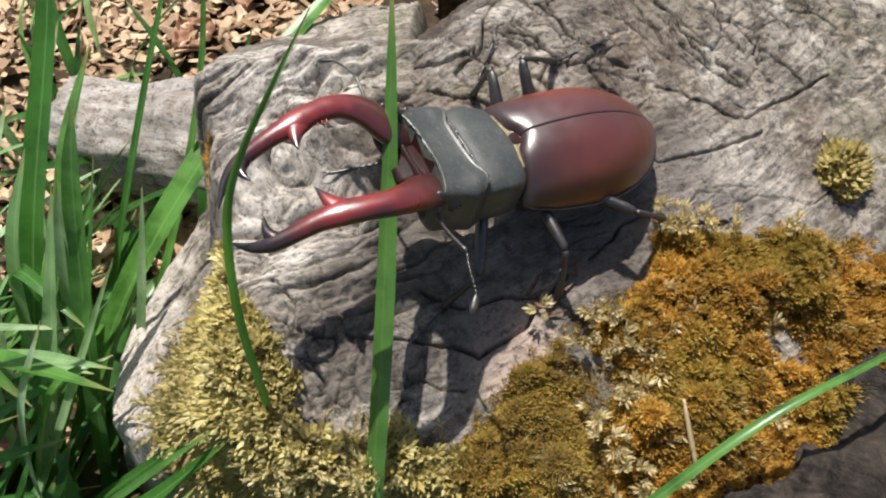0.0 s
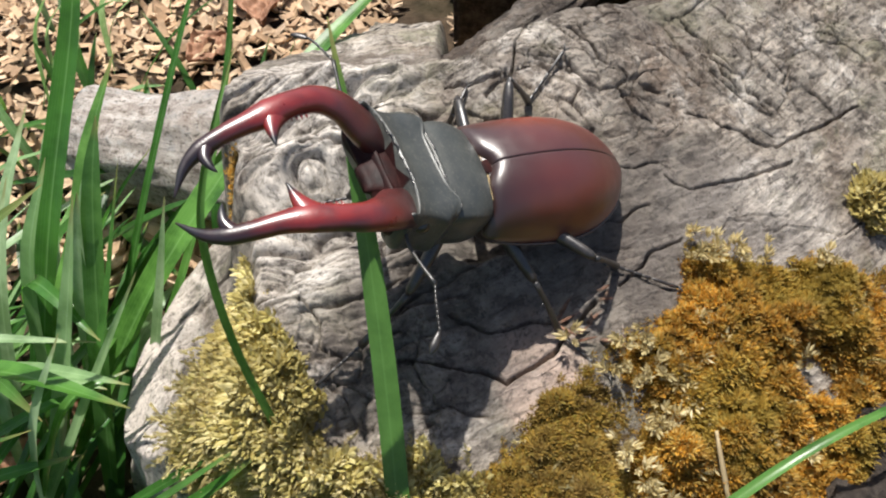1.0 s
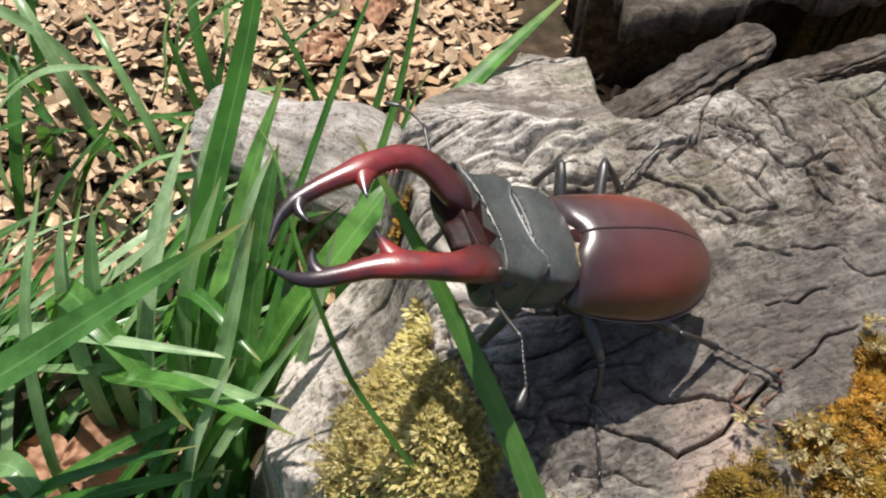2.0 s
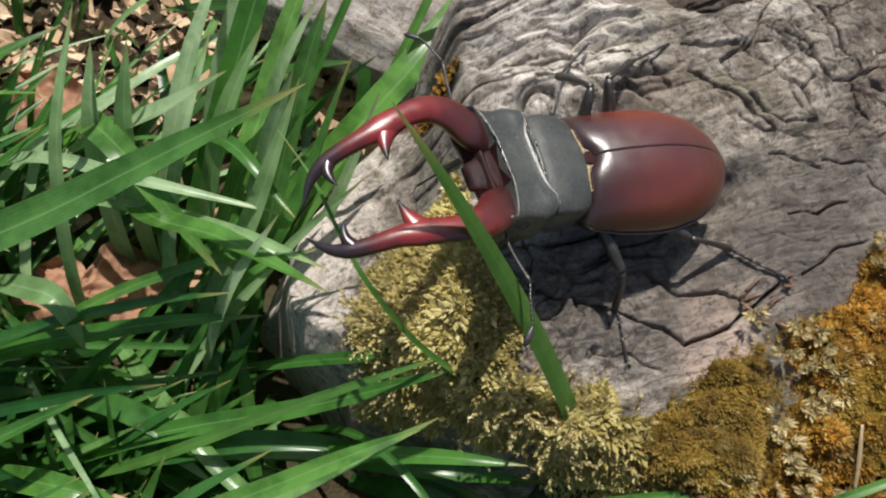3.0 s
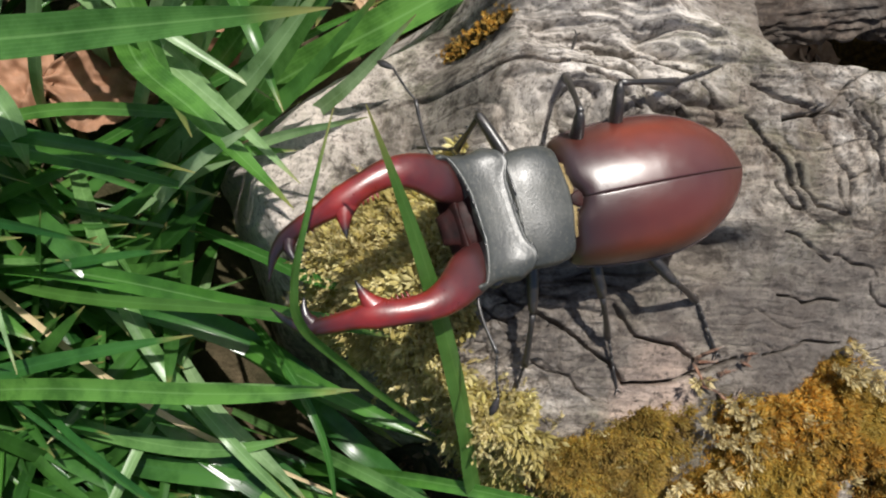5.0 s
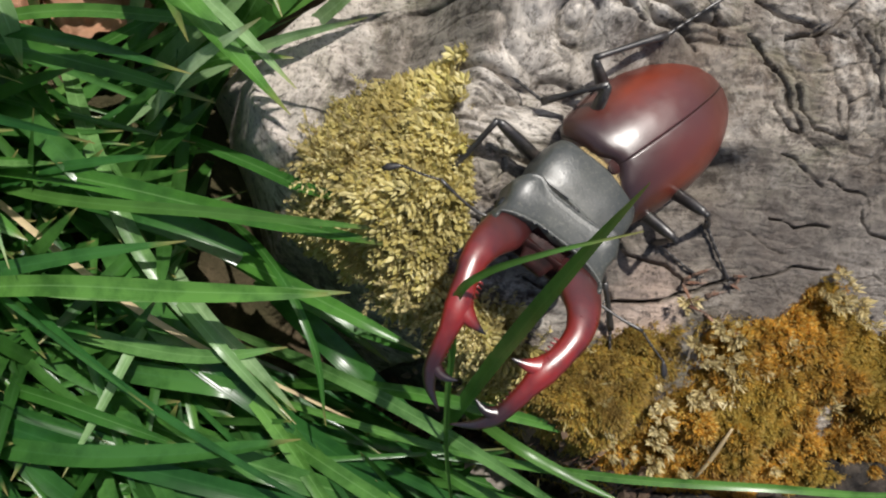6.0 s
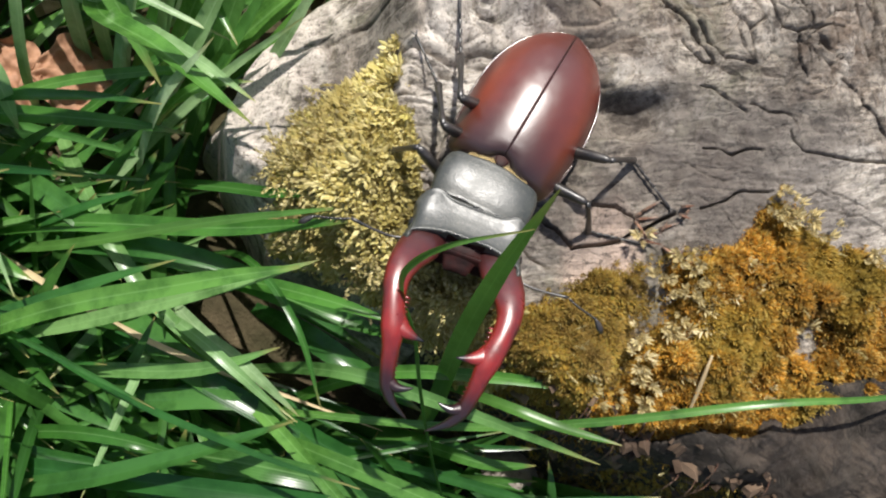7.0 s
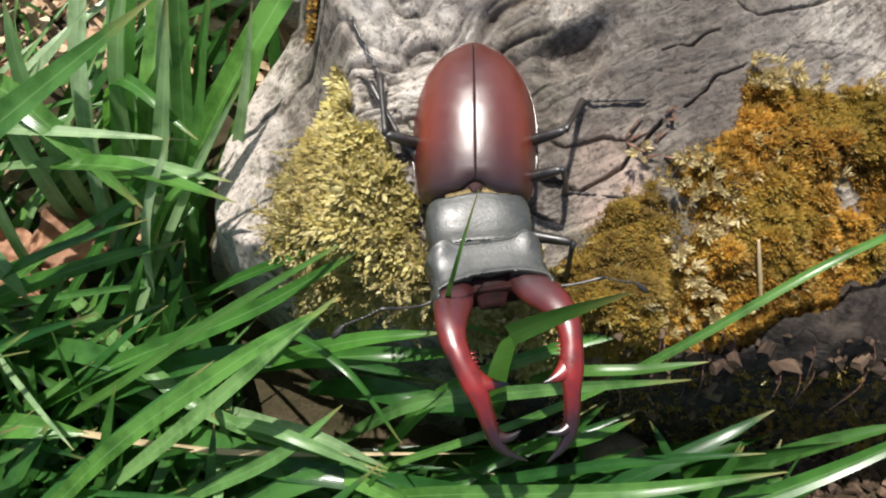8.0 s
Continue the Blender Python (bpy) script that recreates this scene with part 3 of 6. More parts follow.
# ---- the stag beetle (x to its right, y forward, z up; the origin lies on the back where wing cases and thorax meet) ----
PROTHORAX_JOINT, HEAD_JOINT, MANDIBLE_JOINT = np.array([0, 2.5, -6.0]), np.array([0, 11.0, -5.0]), np.array([7.5, 18.5, 0.0])


def elytron(side):
    """One wing case: a vaulted half shell with a thin turned rim."""
    ys = np.array([2.6, 2.2, 1.2, -1, -4, -8, -12, -16, -19, -21.5, -23.7, -25.4, -26.7, -27.5, -27.95])
    half = np.array([8.2, 9.2, 9.8, 10.2, 10.6, 10.9, 11.0, 10.6, 9.8, 8.7, 7.3, 5.7, 3.9, 2.3, 0.5])
    crown = np.array([-2.4, -1.4, -0.6, 0.1, 0.6, 0.9, 0.9, 0.3, -0.6, -1.7, -3.0, -4.2, -5.3, -6.0, -6.5])
    edge = np.array([-6.4, -6.8, -7.2, -7.7, -8.1, -8.4, -8.6, -8.6, -8.5, -8.3, -8.1, -7.9, -7.6, -7.4, -7.2])
    t, fine = np.linspace(0, 1, len(ys)), np.linspace(0, 1, 48)
    ys, half, crown, edge = (np.interp(fine, t, a) for a in (ys, half, crown, edge))
    us = np.concatenate([[0.0, 0.006, 0.013, 0.03], np.linspace(0.07, 0.93, 18), [0.965, 0.985, 1.0]])
    top, low = [], []
    for y, w, c, e in zip(ys, half, crown, edge):
        for u in us:
            dome = (1 - u**2.3) ** 0.62
            groove = -0.16 * math.exp(-((u / 0.008) ** 2))
            lip = 0.35 * smooth_step(0.955, 0.99, u)
            z = e + (c - e) * dome + groove + lip
            front = -1.4 * max(0.0, (y - 0.4) / 2.2) ** 2 * (1 - 0.3 * u)
            x = side * (0.02 + u * w)
            notch = y - 1.8 * math.exp(-((u * w / 2.2) ** 2)) * max(0.0, (y + 1) / 3.6)
            top.append((x, notch, z + front))
            low.append((x * 0.985, notch + 0.01, z + front - 0.5))
    n, m = len(ys), len(us)
    faces = []
    for i in range(n - 1):
        for k in range(m - 1):
            q = (i * m + k, (i + 1) * m + k, (i + 1) * m + k + 1, i * m + k + 1)
            faces.append(q if side < 0 else q[::-1])
            q = tuple(v + n * m for v in q)
            faces.append(q[::-1] if side < 0 else q)
    ring = [k for k in range(m)] + [i * m + m - 1 for i in range(1, n)] + [(n - 1) * m + k for k in range(m - 2, -1, -1)] + [i * m for i in range(n - 2, 0, -1)]
    for a, b in zip(ring, ring[1:] + ring[:1]):
        q = (a, b, b + n * m, a + n * m)
        faces.append(q if side < 0 else q[::-1])
    return top + low, faces


def prothorax():
    """The saddle-shaped thorax shield, with a raised front rim."""
    rows = [(2.6, 7.5, -2.8, -5.6, -11), (2.9, 8.2, -1.9, -5.4, -12), (4.5, 8.7, -1.25, -5.2, -12.5), (6.5, 8.9, -0.95, -5.0, -12.5), (8.5, 8.8, -0.9, -5.0, -12.5), (10.0, 8.4, -1.05, -5.0, -12), (10.95, 8.1, -1.2, -5.0, -11.5), (11.2, 7.8, -1.7, -5.0, -11), (11.4, 7.0, -3.0, -5.1, -10.5)]
    verts, faces = loft(smooth_rows(rows, 56), 72, 3.4)
    out = []
    for x, y, z in verts:
        u = abs(x) / 9.4
        if z > -5:
            z += 0.1 * math.exp(-(((y - 10.8) / 0.2) ** 2)) + 0.1 * math.exp(-(((y - 3.0) / 0.22) ** 2)) + 0.12 * math.exp(-(((abs(x) - 8.3) / 0.3) ** 2))
            z -= 0.12 * math.exp(-((x / 0.25) ** 2)) * smooth_step(3.5, 5.0, y) * (1 - smooth_step(8.5, 10, y))
            z += 0.03 * fractal(np.array(x * 0.5), np.array(y * 0.5), 5, 3)
        y += (1.3 * u**2 - 0.5) * smooth_step(8.0, 11.5, y) - (0.8 * math.exp(-((x / 4) ** 2)) - 0.6 * smooth_step(0.7, 1.0, u)) * (1 - smooth_step(2.5, 5, y))
        out.append((x, float(y), float(z)))
    return out, faces


def head_shell():
    """The wide flat head: a dull worn plate with a wavy hind rim, thick front corners and a steep hollow brow."""
    rows = [(10.6, 8.2, -2.6, -4.6, -10), (10.75, 9.1, -1.2, -4.4, -10.6), (11.0, 9.4, -0.75, -4.4, -11), (12.2, 9.8, -0.55, -4.2, -11.5), (13.4, 9.6, -0.4, -3.8, -11.5), (15.0, 9.3, -0.1, -3.4, -11), (16.6, 9.3, 0.35, -3.0, -10.5), (18.2, 9.7, 0.8, -2.6, -9.5), (19.4, 10.1, 1.15, -2.3, -8.5), (20.3, 9.9, 0.9, -2.0, -7), (20.9, 9.2, -0.2, -1.9, -5.5)]
    verts, faces = loft(smooth_rows(rows, 100), 88, 5.0)
    out = []
    for x, y, z in verts:
        u = abs(x) / 9.8
        if z > -3.0:
            rim = math.exp(-(((y - 11.1) / 0.2) ** 2))
            z += 0.16 * rim - 0.3 * math.exp(-((x / 5.5) ** 2)) * smooth_step(10.5, 12.5, y)
            z += 0.3 * math.exp(-(((abs(x) - 7.6) / 1.6) ** 2 + ((y - 12.2) / 1.3) ** 2))
            z += 0.7 * math.exp(-(((abs(x) - 9.0) / 0.9) ** 2 + ((y - 19.3) / 1.2) ** 2))
            brow = smooth_step(16.6 + 2.0 * u**2, 17.1 + 2.0 * u**2, y) * (1 - smooth_step(0.82, 0.95, u))
            z -= 2.9 * brow
            z += 0.14 * math.exp(-(((y - 16.4 - 2.0 * u**2) / 0.35) ** 2)) * (1 - smooth_step(0.75, 0.95, u))
            z += 0.03 * fractal(np.array(x * 0.6), np.array(y * 0.6), 9, 3)
        wave = 0.05 * math.exp(-((x / 3.8) ** 2)) - 1.0 * math.exp(-(((abs(x) - 6.8) / 1.6) ** 2)) + 0.8 * smooth_step(0.84, 1.0, u)
        y += wave * (1 - smooth_step(11.0, 14.0, y))
        y -= 1.2 * (1 - smooth_step(0.35, 0.8, u)) * smooth_step(18, 20.5, y)
        out.append((x, float(y), float(z)))
    return out, faces


def labrum():
    """The notched upper lip between the jaws."""
    rows = [(16.4, 4.2, -2.1, -3.0, -4.6), (18.4, 3.5, -2.2, -3.2, -4.8), (20.0, 2.6, -2.9, -3.5, -4.8), (21.0, 2.3, -3.3, -3.8, -4.8), (21.6, 2.0, -3.8, -4.2, -4.8)]
    verts, faces = loft(smooth_rows(rows, 16), 20, 3.0)
    return [(x, y - 0.9 * math.exp(-((x / 0.8) ** 2)) * float(smooth_step(21, 23, y)), z) for x, y, z in verts], faces


def mandible(side):
    """An antler jaw: bowed shaft, big inner tooth, saw teeth, forked point."""
    line = [(5.4, 16.8, -3.6), (6.9, 20.0, -1.2), (8.6, 23.5, 1.2), (9.3, 27.0, 2.3), (8.9, 30.5, 2.4), (8.0, 34.0, 2.0), (7.5, 37.0, 1.1), (7.1, 40.0, -0.3), (6.4, 42.6, -1.7), (5.0, 44.7, -3.0), (2.1, 46.6, -4.4)]
    shaft = tube(curve_through(line, 6), [3.0, 3.3, 2.6, 2.0, 1.75, 1.95, 1.4, 1.2, 1.15, 0.7, 0.1], [2.2, 1.8, 1.6, 1.5, 1.45, 1.4, 1.2, 1.1, 1.05, 0.7, 0.1], 20)
    tooth = tube(curve_through([(8.2, 33.2, 2.0), (6.5, 34.2, 2.15), (4.8, 34.8, 2.2), (2.9, 35.2, 2.3)], 4), [2.2, 1.35, 0.7, 0.07], [1.3, 0.95, 0.6, 0.07], sides=12)
    fork = tube(curve_through([(6.5, 41.8, -1.4), (5.0, 42.5, -1.3), (3.6, 42.4, -1.1), (2.5, 42.0, -0.9)], 4), [1.15, 0.8, 0.45, 0.07], sides=9)
    shapes = [shaft, tooth, fork]
    for i in range(9):
        s = i / 8
        x, y, z = 6.6 - 0.8 * s, 36.2 + 5.2 * s, 1.4 - 2.5 * s
        shapes.append(tube([(x + 0.5, y, z), (x, y, z), (x - 0.45, y + 0.05, z + 0.05)], [0.3, 0.2, 0.05], sides=6))
    for i in range(5):
        s = i / 4
        x, y, z = 6.9 - 0.1 * s, 29.4 + 2.8 * s, 2.3 - 0.1 * s
        shapes.append(tube([(x + 0.6, y, z), (x, y, z), (x - 0.45, y + 0.1, z)], [0.26, 0.18, 0.05], sides=6))
    verts, faces = joined(*shapes)
    if side < 0:
        verts, faces = [np.array(v) * (-1, 1, 1) for v in verts], [q[::-1] for q in faces]
    return verts, faces


def ellipsoid(c, r, n=10, m=14):
    verts, faces = [], []
    for i in range(n + 1):
        a = math.pi * i / n
        for k in range(m):
            b = 2 * math.pi * k / m
            verts.append((c[0] + r[0] * math.sin(a) * math.cos(b), c[1] + r[1] * math.sin(a) * math.sin(b), c[2] + r[2] * math.cos(a)))
    for i in range(n):
        for k in range(m):
            j = (k + 1) % m
            faces.append((i * m + k, (i + 1) * m + k, (i + 1) * m + j, i * m + j))
    return verts, faces


def rim_line(shell, xs, line, radius, lift=0.05):
    """A fine raised bead on top of a shell: x and the y that line gives, at the shell's own height."""
    v = np.array(shell[0], float)
    v = v[v[:, 2] > -4.5]
    points = []
    for x in xs:
        y = line(x)
        near = np.argsort(((v[:, :2] - (x, y)) ** 2).sum(1))[:4]
        points.append((x, y, v[near, 2].mean() + lift))
    return tube(curve_through(points, 3), [0.3 * radius, radius, radius, radius, radius, 0.3 * radius], sides=7)


def wing_rim(side):
    """The thin turned-up border along the outer edge of a wing case."""
    ys = [1.6, 0, -4, -8, -12, -16, -19, -21.5, -23.7, -25.4, -26.7, -27.5, -27.9]
    half = [9.6, 10.0, 10.6, 10.9, 11.0, 10.6, 9.8, 8.7, 7.3, 5.7, 3.9, 2.3, 0.7]
    edge = [-7.0, -7.5, -8.1, -8.4, -8.6, -8.6, -8.5, -8.3, -8.1, -7.9, -7.6, -7.4, -7.2]
    return tube(curve_through([(side * (w + 0.12), y, e + 0.25) for y, w, e in zip(ys, half, edge)], 4), [0.1, 0.2, 0.2, 0.2, 0.12], sides=8)


def fringe():
    """Short golden hairs along the hind rim of the thorax."""
    verts, faces = [], []
    for _ in range(900):
        x = random.uniform(-5.4, 5.4)
        y = 2.75 - 0.8 * math.exp(-((x / 4) ** 2)) + random.uniform(-0.1, 0.3)
        z = -2.15 - 0.02 * x * x + random.uniform(-0.25, 0.15)
        tip = (x + random.uniform(-0.25, 0.25), y - random.uniform(0.25, 0.8), z + random.uniform(0.05, 0.4))
        i = len(verts)
        verts += [(x - 0.05, y, z), (x + 0.05, y, z), tip]
        faces.append((i, i + 1, i + 2))
    return verts, faces


def femur(length, thick):
    y = np.array([0, 0.12, 0.4, 0.75, 0.93, 1.0]) * length
    return tube([(0, a, 0) for a in y], [0.5 * thick, 0.85 * thick, thick, 0.85 * thick, 0.7 * thick, 0.3 * thick], [0.6 * thick, 1.1 * thick, 1.3 * thick, 1.05 * thick, 0.8 * thick, 0.3 * thick], 12)


def tibia(length, thick, spines):
    shaft = tube([(0, a * length, 0.25 * math.sin(a * math.pi)) for a in np.linspace(0, 1, 9)], [0.7 * thick, 0.6 * thick, 0.62 * thick, 0.75 * thick, 0.95 * thick], sides=10)
    extra = []
    for i in range(spines):
        a = (0.35 + 0.6 * i / max(spines - 1, 1)) * length
        extra.append(tube([(0.3 * thick, a, 0), (1.5 * thick, a + 0.5, 0.1)], [0.28, 0.04], sides=5))
    extra.append(tube([(-0.4 * thick, 0.97 * length, 0), (-0.9 * thick, length + 1.0, -0.3)], [0.25, 0.04], sides=5))
    return joined(shaft, *extra)


def tarsus(length):
    """Four short joints, a long last one and two claws."""
    cuts = np.array([0, 0.14, 0.28, 0.42, 0.56, 1.0]) * length
    shapes = []
    for a, b in zip(cuts, cuts[1:]):
        shapes.append(tube([(0, a, 0), (0, a + 0.2 * (b - a), 0), (0, b - 0.15 * (b - a), 0), (0, b, 0)], [0.2, 0.24, 0.36, 0.2], sides=8))
    for s in (-1, 1):
        shapes.append(tube(curve_through([(0, length, 0), (0.45 * s, length + 0.7, 0.15), (0.7 * s, length + 1.3, -0.3)], 3), [0.2, 0.14, 0.03], sides=6))
    return joined(*shapes)


def antenna(side):
    """Elbowed feeler: a long first joint, beads, and a comb of plates."""
    scape = tube(curve_through([(9.3, 19.2, -2.6), (11.5, 19.8, -2.6), (14.5, 20.0, -1.8), (18.5, 19.8, -0.8)], 4), [0.32, 0.25, 0.22, 0.32], sides=8)
    shapes = [scape]
    bead = curve_through([(18.6, 19.9, -0.8), (20.4, 20.6, -0.9), (22.4, 21.0, -1.4), (24.2, 21.2, -2.2)], 3)
    for a, b in zip(bead, bead[1:]):
        shapes.append(tube([a, a + 0.3 * (b - a), a + 0.85 * (b - a), b], [0.14, 0.18, 0.2, 0.15], sides=7))
    shapes.append(tube(curve_through([(24.1, 21.2, -2.2), (24.8, 21.7, -2.6), (25.6, 22.3, -3.1), (26.2, 22.8, -3.6)], 3), [0.2, 0.5, 0.6, 0.2], [0.2, 0.35, 0.42, 0.15], sides=10))
    verts, faces = joined(*shapes)
    if side < 0:
        verts, faces = [np.array(v) * (-1, 1, 1) for v in verts], [q[::-1] for q in faces]
    return verts, faces


LEGS = {  # hip, lengths of thigh, shin and foot
    "front": ((5.6, 7.0, -9.5), 11.5, 12.0, 9.5),
    "middle": ((6.0, -2.0, -9.5), 11.0, 11.5, 10.5),
    "hind": ((6.0, -8.5, -9.5), 12.0, 13.0, 11.5),
}


def build_beetle():
    beetle = thing("stag_beetle", "chestnut and black stag beetle with red antler jaws on a log", "beetle")
    parts = {"beetle": beetle}
    abdomen = smooth_rows([(-27.0, 1.5, -6.8, -7.8, -8.6), (-24, 6, -5.5, -8.2, -11), (-18, 9.3, -2, -8.6, -13.5), (-8, 10, -0.5, -8.4, -14.5), (0, 9.3, -1.5, -7.5, -14), (2.4, 7.5, -3.2, -7, -12), (3.6, 5.5, -4.5, -7, -11)], 36)
    part("abdomen", shape("abdomen", loft(abdomen, 30, 2.2), UNDER_SHELL), beetle, "dark brown underside of the body")
    for side in (1, -1):
        case = part("wing_case", shape("wing_case", elytron(side), ELYTRON), beetle, "glossy chestnut wing case")
        part("rim", shape("rim", wing_rim(side), RIM), case, "thin shiny pale rim")
    part("scutellum", shape("scutellum", ellipsoid((0, 0.9, -1.85), (1.2, 1.4, 0.2)), LIP), beetle, "small black shield plate")
    thorax = part("thorax_shield", shape("thorax_shield", prothorax(), HEAD_SHELL, PROTHORAX_JOINT), beetle, "dull black thorax shield")
    shield = prothorax()
    part("rim", shape("rim", rim_line(shield, np.linspace(-7.2, 7.2, 15), lambda x: 10.75 + (1.3 * (x / 9.4) ** 2 - 0.5) * 0.9, 0.13), EYE, PROTHORAX_JOINT), thorax, "shiny black front rim")
    part("hair_fringe", shape("hair_fringe", fringe(), FRINGE, PROTHORAX_JOINT), thorax, "golden hair fringe")
    plate = shape("head", head_shell(), HEAD_SHELL, HEAD_JOINT)
    plate.materials.append(LIP)
    for face in plate.polygons:
        c = Vector(HEAD_JOINT) + face.center / MM
        u = abs(c.x) / 9.8
        if c.y > 16.95 + 2.0 * u * u and u < 0.86 and c.z > -6:
            face.material_index = 1
    head = part("head", plate, beetle, "wide dull black head")
    skull = head_shell()
    hind = lambda x: 10.95 + 0.05 * math.exp(-((x / 3.8) ** 2)) - math.exp(-(((abs(x) - 6.8) / 1.6) ** 2)) + 0.8 * float(smooth_step(0.84, 1.0, abs(x) / 9.8))
    part("hind_rim", shape("hind_rim", rim_line(skull, np.linspace(-8.8, 8.8, 23), hind, 0.15), EYE, HEAD_JOINT), head, "shiny black hind rim")
    part("brow_ridge", shape("brow_ridge", rim_line(skull, np.linspace(-8.0, 8.0, 17), lambda x: 16.6 + 2.0 * (x / 9.8) ** 2, 0.16, 0.0), EYE, HEAD_JOINT), head, "shiny black brow ridge")
    part("upper_lip", shape("upper_lip", labrum(), LIP, HEAD_JOINT), head, "dark reddish upper lip")
    for side in (1, -1):
        joint = MANDIBLE_JOINT * (side, 1, 1)
        parts["mandible", side] = part("mandible", shape("mandible", mandible(side), MANDIBLE, joint), head, "dark red toothed antler jaw", (joint - HEAD_JOINT) * MM)
        part("eye", shape("eye", ellipsoid((9.0 * side, 16.4, -3.0), (0.9, 1.3, 1.0)), EYE, HEAD_JOINT), head, "small black eye")
        part("antenna", shape("antenna", antenna(side), LEG_SHELL, HEAD_JOINT), head, "thin black elbowed antenna")
    for name, (hip, thigh, shin, foot) in LEGS.items():
        for side in (1, -1):
            for piece, data in (("femur", femur(thigh, 1.05)), ("tibia", tibia(shin, 0.78, 4 if name == "front" else 2)), ("tarsus", tarsus(foot))):
                parts[name, side, piece] = part(piece, shape(piece, data, LEG_SHELL), beetle, "thin black leg joint")
    parts["thorax"], parts["head"] = thorax, head
    return parts


BEETLE = build_beetle()


# ---- moss ----
def moss_foot(x):
    """Where the cushion ends on the log's front flank."""
    return np.interp(x, [-0.004, 0.005, 0.017, 0.027, 0.04, 0.05, 0.06, 0.066, 0.072, 0.1], [0.026, 0.0255, 0.026, 0.0265, 0.0275, 0.031, 0.037, 0.043, 0.05, 0.055])


def moss_right(x, y):
    """Over 0 inside the ochre moss cushion, both lobes."""
    wob = 0.0025 * value_noise(x * 130, y * 130, 81) + 0.0014 * value_noise(x * 330, y * 330, 82)
    edge = np.interp(y, [0.005, 0.034, 0.041, 0.049, 0.055, 0.058, 0.062, 0.068, 0.078], [-0.003, -0.004, 0.0035, 0.0095, 0.014, 0.02, 0.028, 0.034, 0.0395])
    inside = np.minimum(x - edge, 0.0795 - 0.12 * (x - 0.04) - y)
    inside = np.minimum(inside, y - moss_foot(x))
    hole = 0.004 * (blob(x, y, 0.0575, 0.0595, 0.004, 0.003) - 1)
    tuft = 0.004 * (1 - blob(x, y, 0.083, 0.043, 0.0045, 0.0055))
    return np.maximum(np.minimum(inside, hole), tuft) + wob


def moss_seam(x, y):
    """Signed way from the gap between the two lobes of the cushion: over 0 on the bright lobe."""
    return x - np.interp(y, [0.025, 0.04, 0.05, 0.058, 0.064], [0.0245, 0.026, 0.0255, 0.0225, 0.03]) + 0.0016 * value_noise(x * 160, y * 160, 83)


def moss_brown(x, y):
    return np.minimum(moss_right(x, y), -moss_seam(x, y) - 0.0006)


def moss_bright(x, y):
    return np.minimum(moss_right(x, y), moss_seam(x, y) - 0.0006)


def moss_left(x, y):
    """Over 0 inside the pale moss at the log's low end and along its front."""
    wob = 0.0026 * value_noise(x * 140, y * 140, 85) + 0.0015 * value_noise(x * 330, y * 330, 86)
    left = np.interp(y, [0.036, 0.041, 0.044, 0.049, 0.058, 0.066, 0.075], [-0.027, -0.036, -0.043, -0.0515, -0.052, -0.0455, -0.041])
    right = np.interp(y, [0.036, 0.042, 0.052, 0.06, 0.067, 0.075], [-0.018, -0.0215, -0.0265, -0.0325, -0.0365, -0.0385])
    lobe = np.minimum(np.minimum(x - left, right - x), np.minimum(y - 0.035, 0.0745 - y))
    strip = np.minimum(np.minimum(0.0445 - 0.12 * (x + 0.03) - y, y - np.interp(x, [-0.05, -0.03, -0.02, -0.01, 0.0, 0.012], [0.0395, 0.0365, 0.034, 0.0285, 0.026, 0.024])), np.minimum(x + 0.05, 0.006 - x))
    far = 0.005 * (1 - blob(x, y, 0.0745, 0.088, 0.0035, 0.005))
    return np.maximum(np.maximum(lobe, strip), far) + wob


def sprig(at, up, size, leaves, spread, wide):
    """A moss shoot: a bent stem set round with pointed leaves. Gives verts and faces."""
    up = up.normalized()
    side = up.orthogonal().normalized()
    other = up.cross(side)
    verts, faces = [], []
    twist = random.uniform(0, 6.28)
    for k in range(leaves):
        a = twist + k * 2.4
        h = size * (0.25 + 0.75 * k / leaves)
        out = side * math.cos(a) + other * math.sin(a)
        root = at + up * (h * 0.55)
        lean = spread * random.uniform(0.7, 1.3)
        tip = root + (out * lean + up * random.uniform(0.5, 1.0)) * size * 0.62
        cross = up.cross(out) * (wide * size)
        mid = (root + tip) * 0.5 + out * (0.06 * size)
        i = len(verts)
        verts += [root, mid + cross, tip, mid - cross]
        faces += [(i, i + 1, i + 2, i + 3)]
    return verts, faces


def frond(at, up, size):
    """A bleached feathery moss frond: a leaning stem with ragged leaflets on all sides."""
    a = random.uniform(0, 6.28)
    way = (up * 0.5 + Vector((math.cos(a), math.sin(a), 0.0))).normalized()
    cross = way.cross(up).normalized()
    verts, faces = [], []
    for k in range(24):
        s = k / 23
        root = at + way * (size * s) + up * (size * 0.3 * math.sin(2.2 * s))
        reach = size * random.uniform(0.2, 0.36) * (1 - 0.45 * s)
        out = cross * random.uniform(-1, 1) + up * random.uniform(-0.2, 0.8)
        tip = root + (out + way * 0.7).normalized() * reach
        wide = way.cross(out).normalized() * (0.048 * size) + way * (0.022 * size)
        mid = (root + tip) * 0.5
        i = len(verts)
        verts += [root, mid + wide, tip, mid - wide]
        faces.append((i, i + 1, i + 2, i + 3))
    return verts, faces


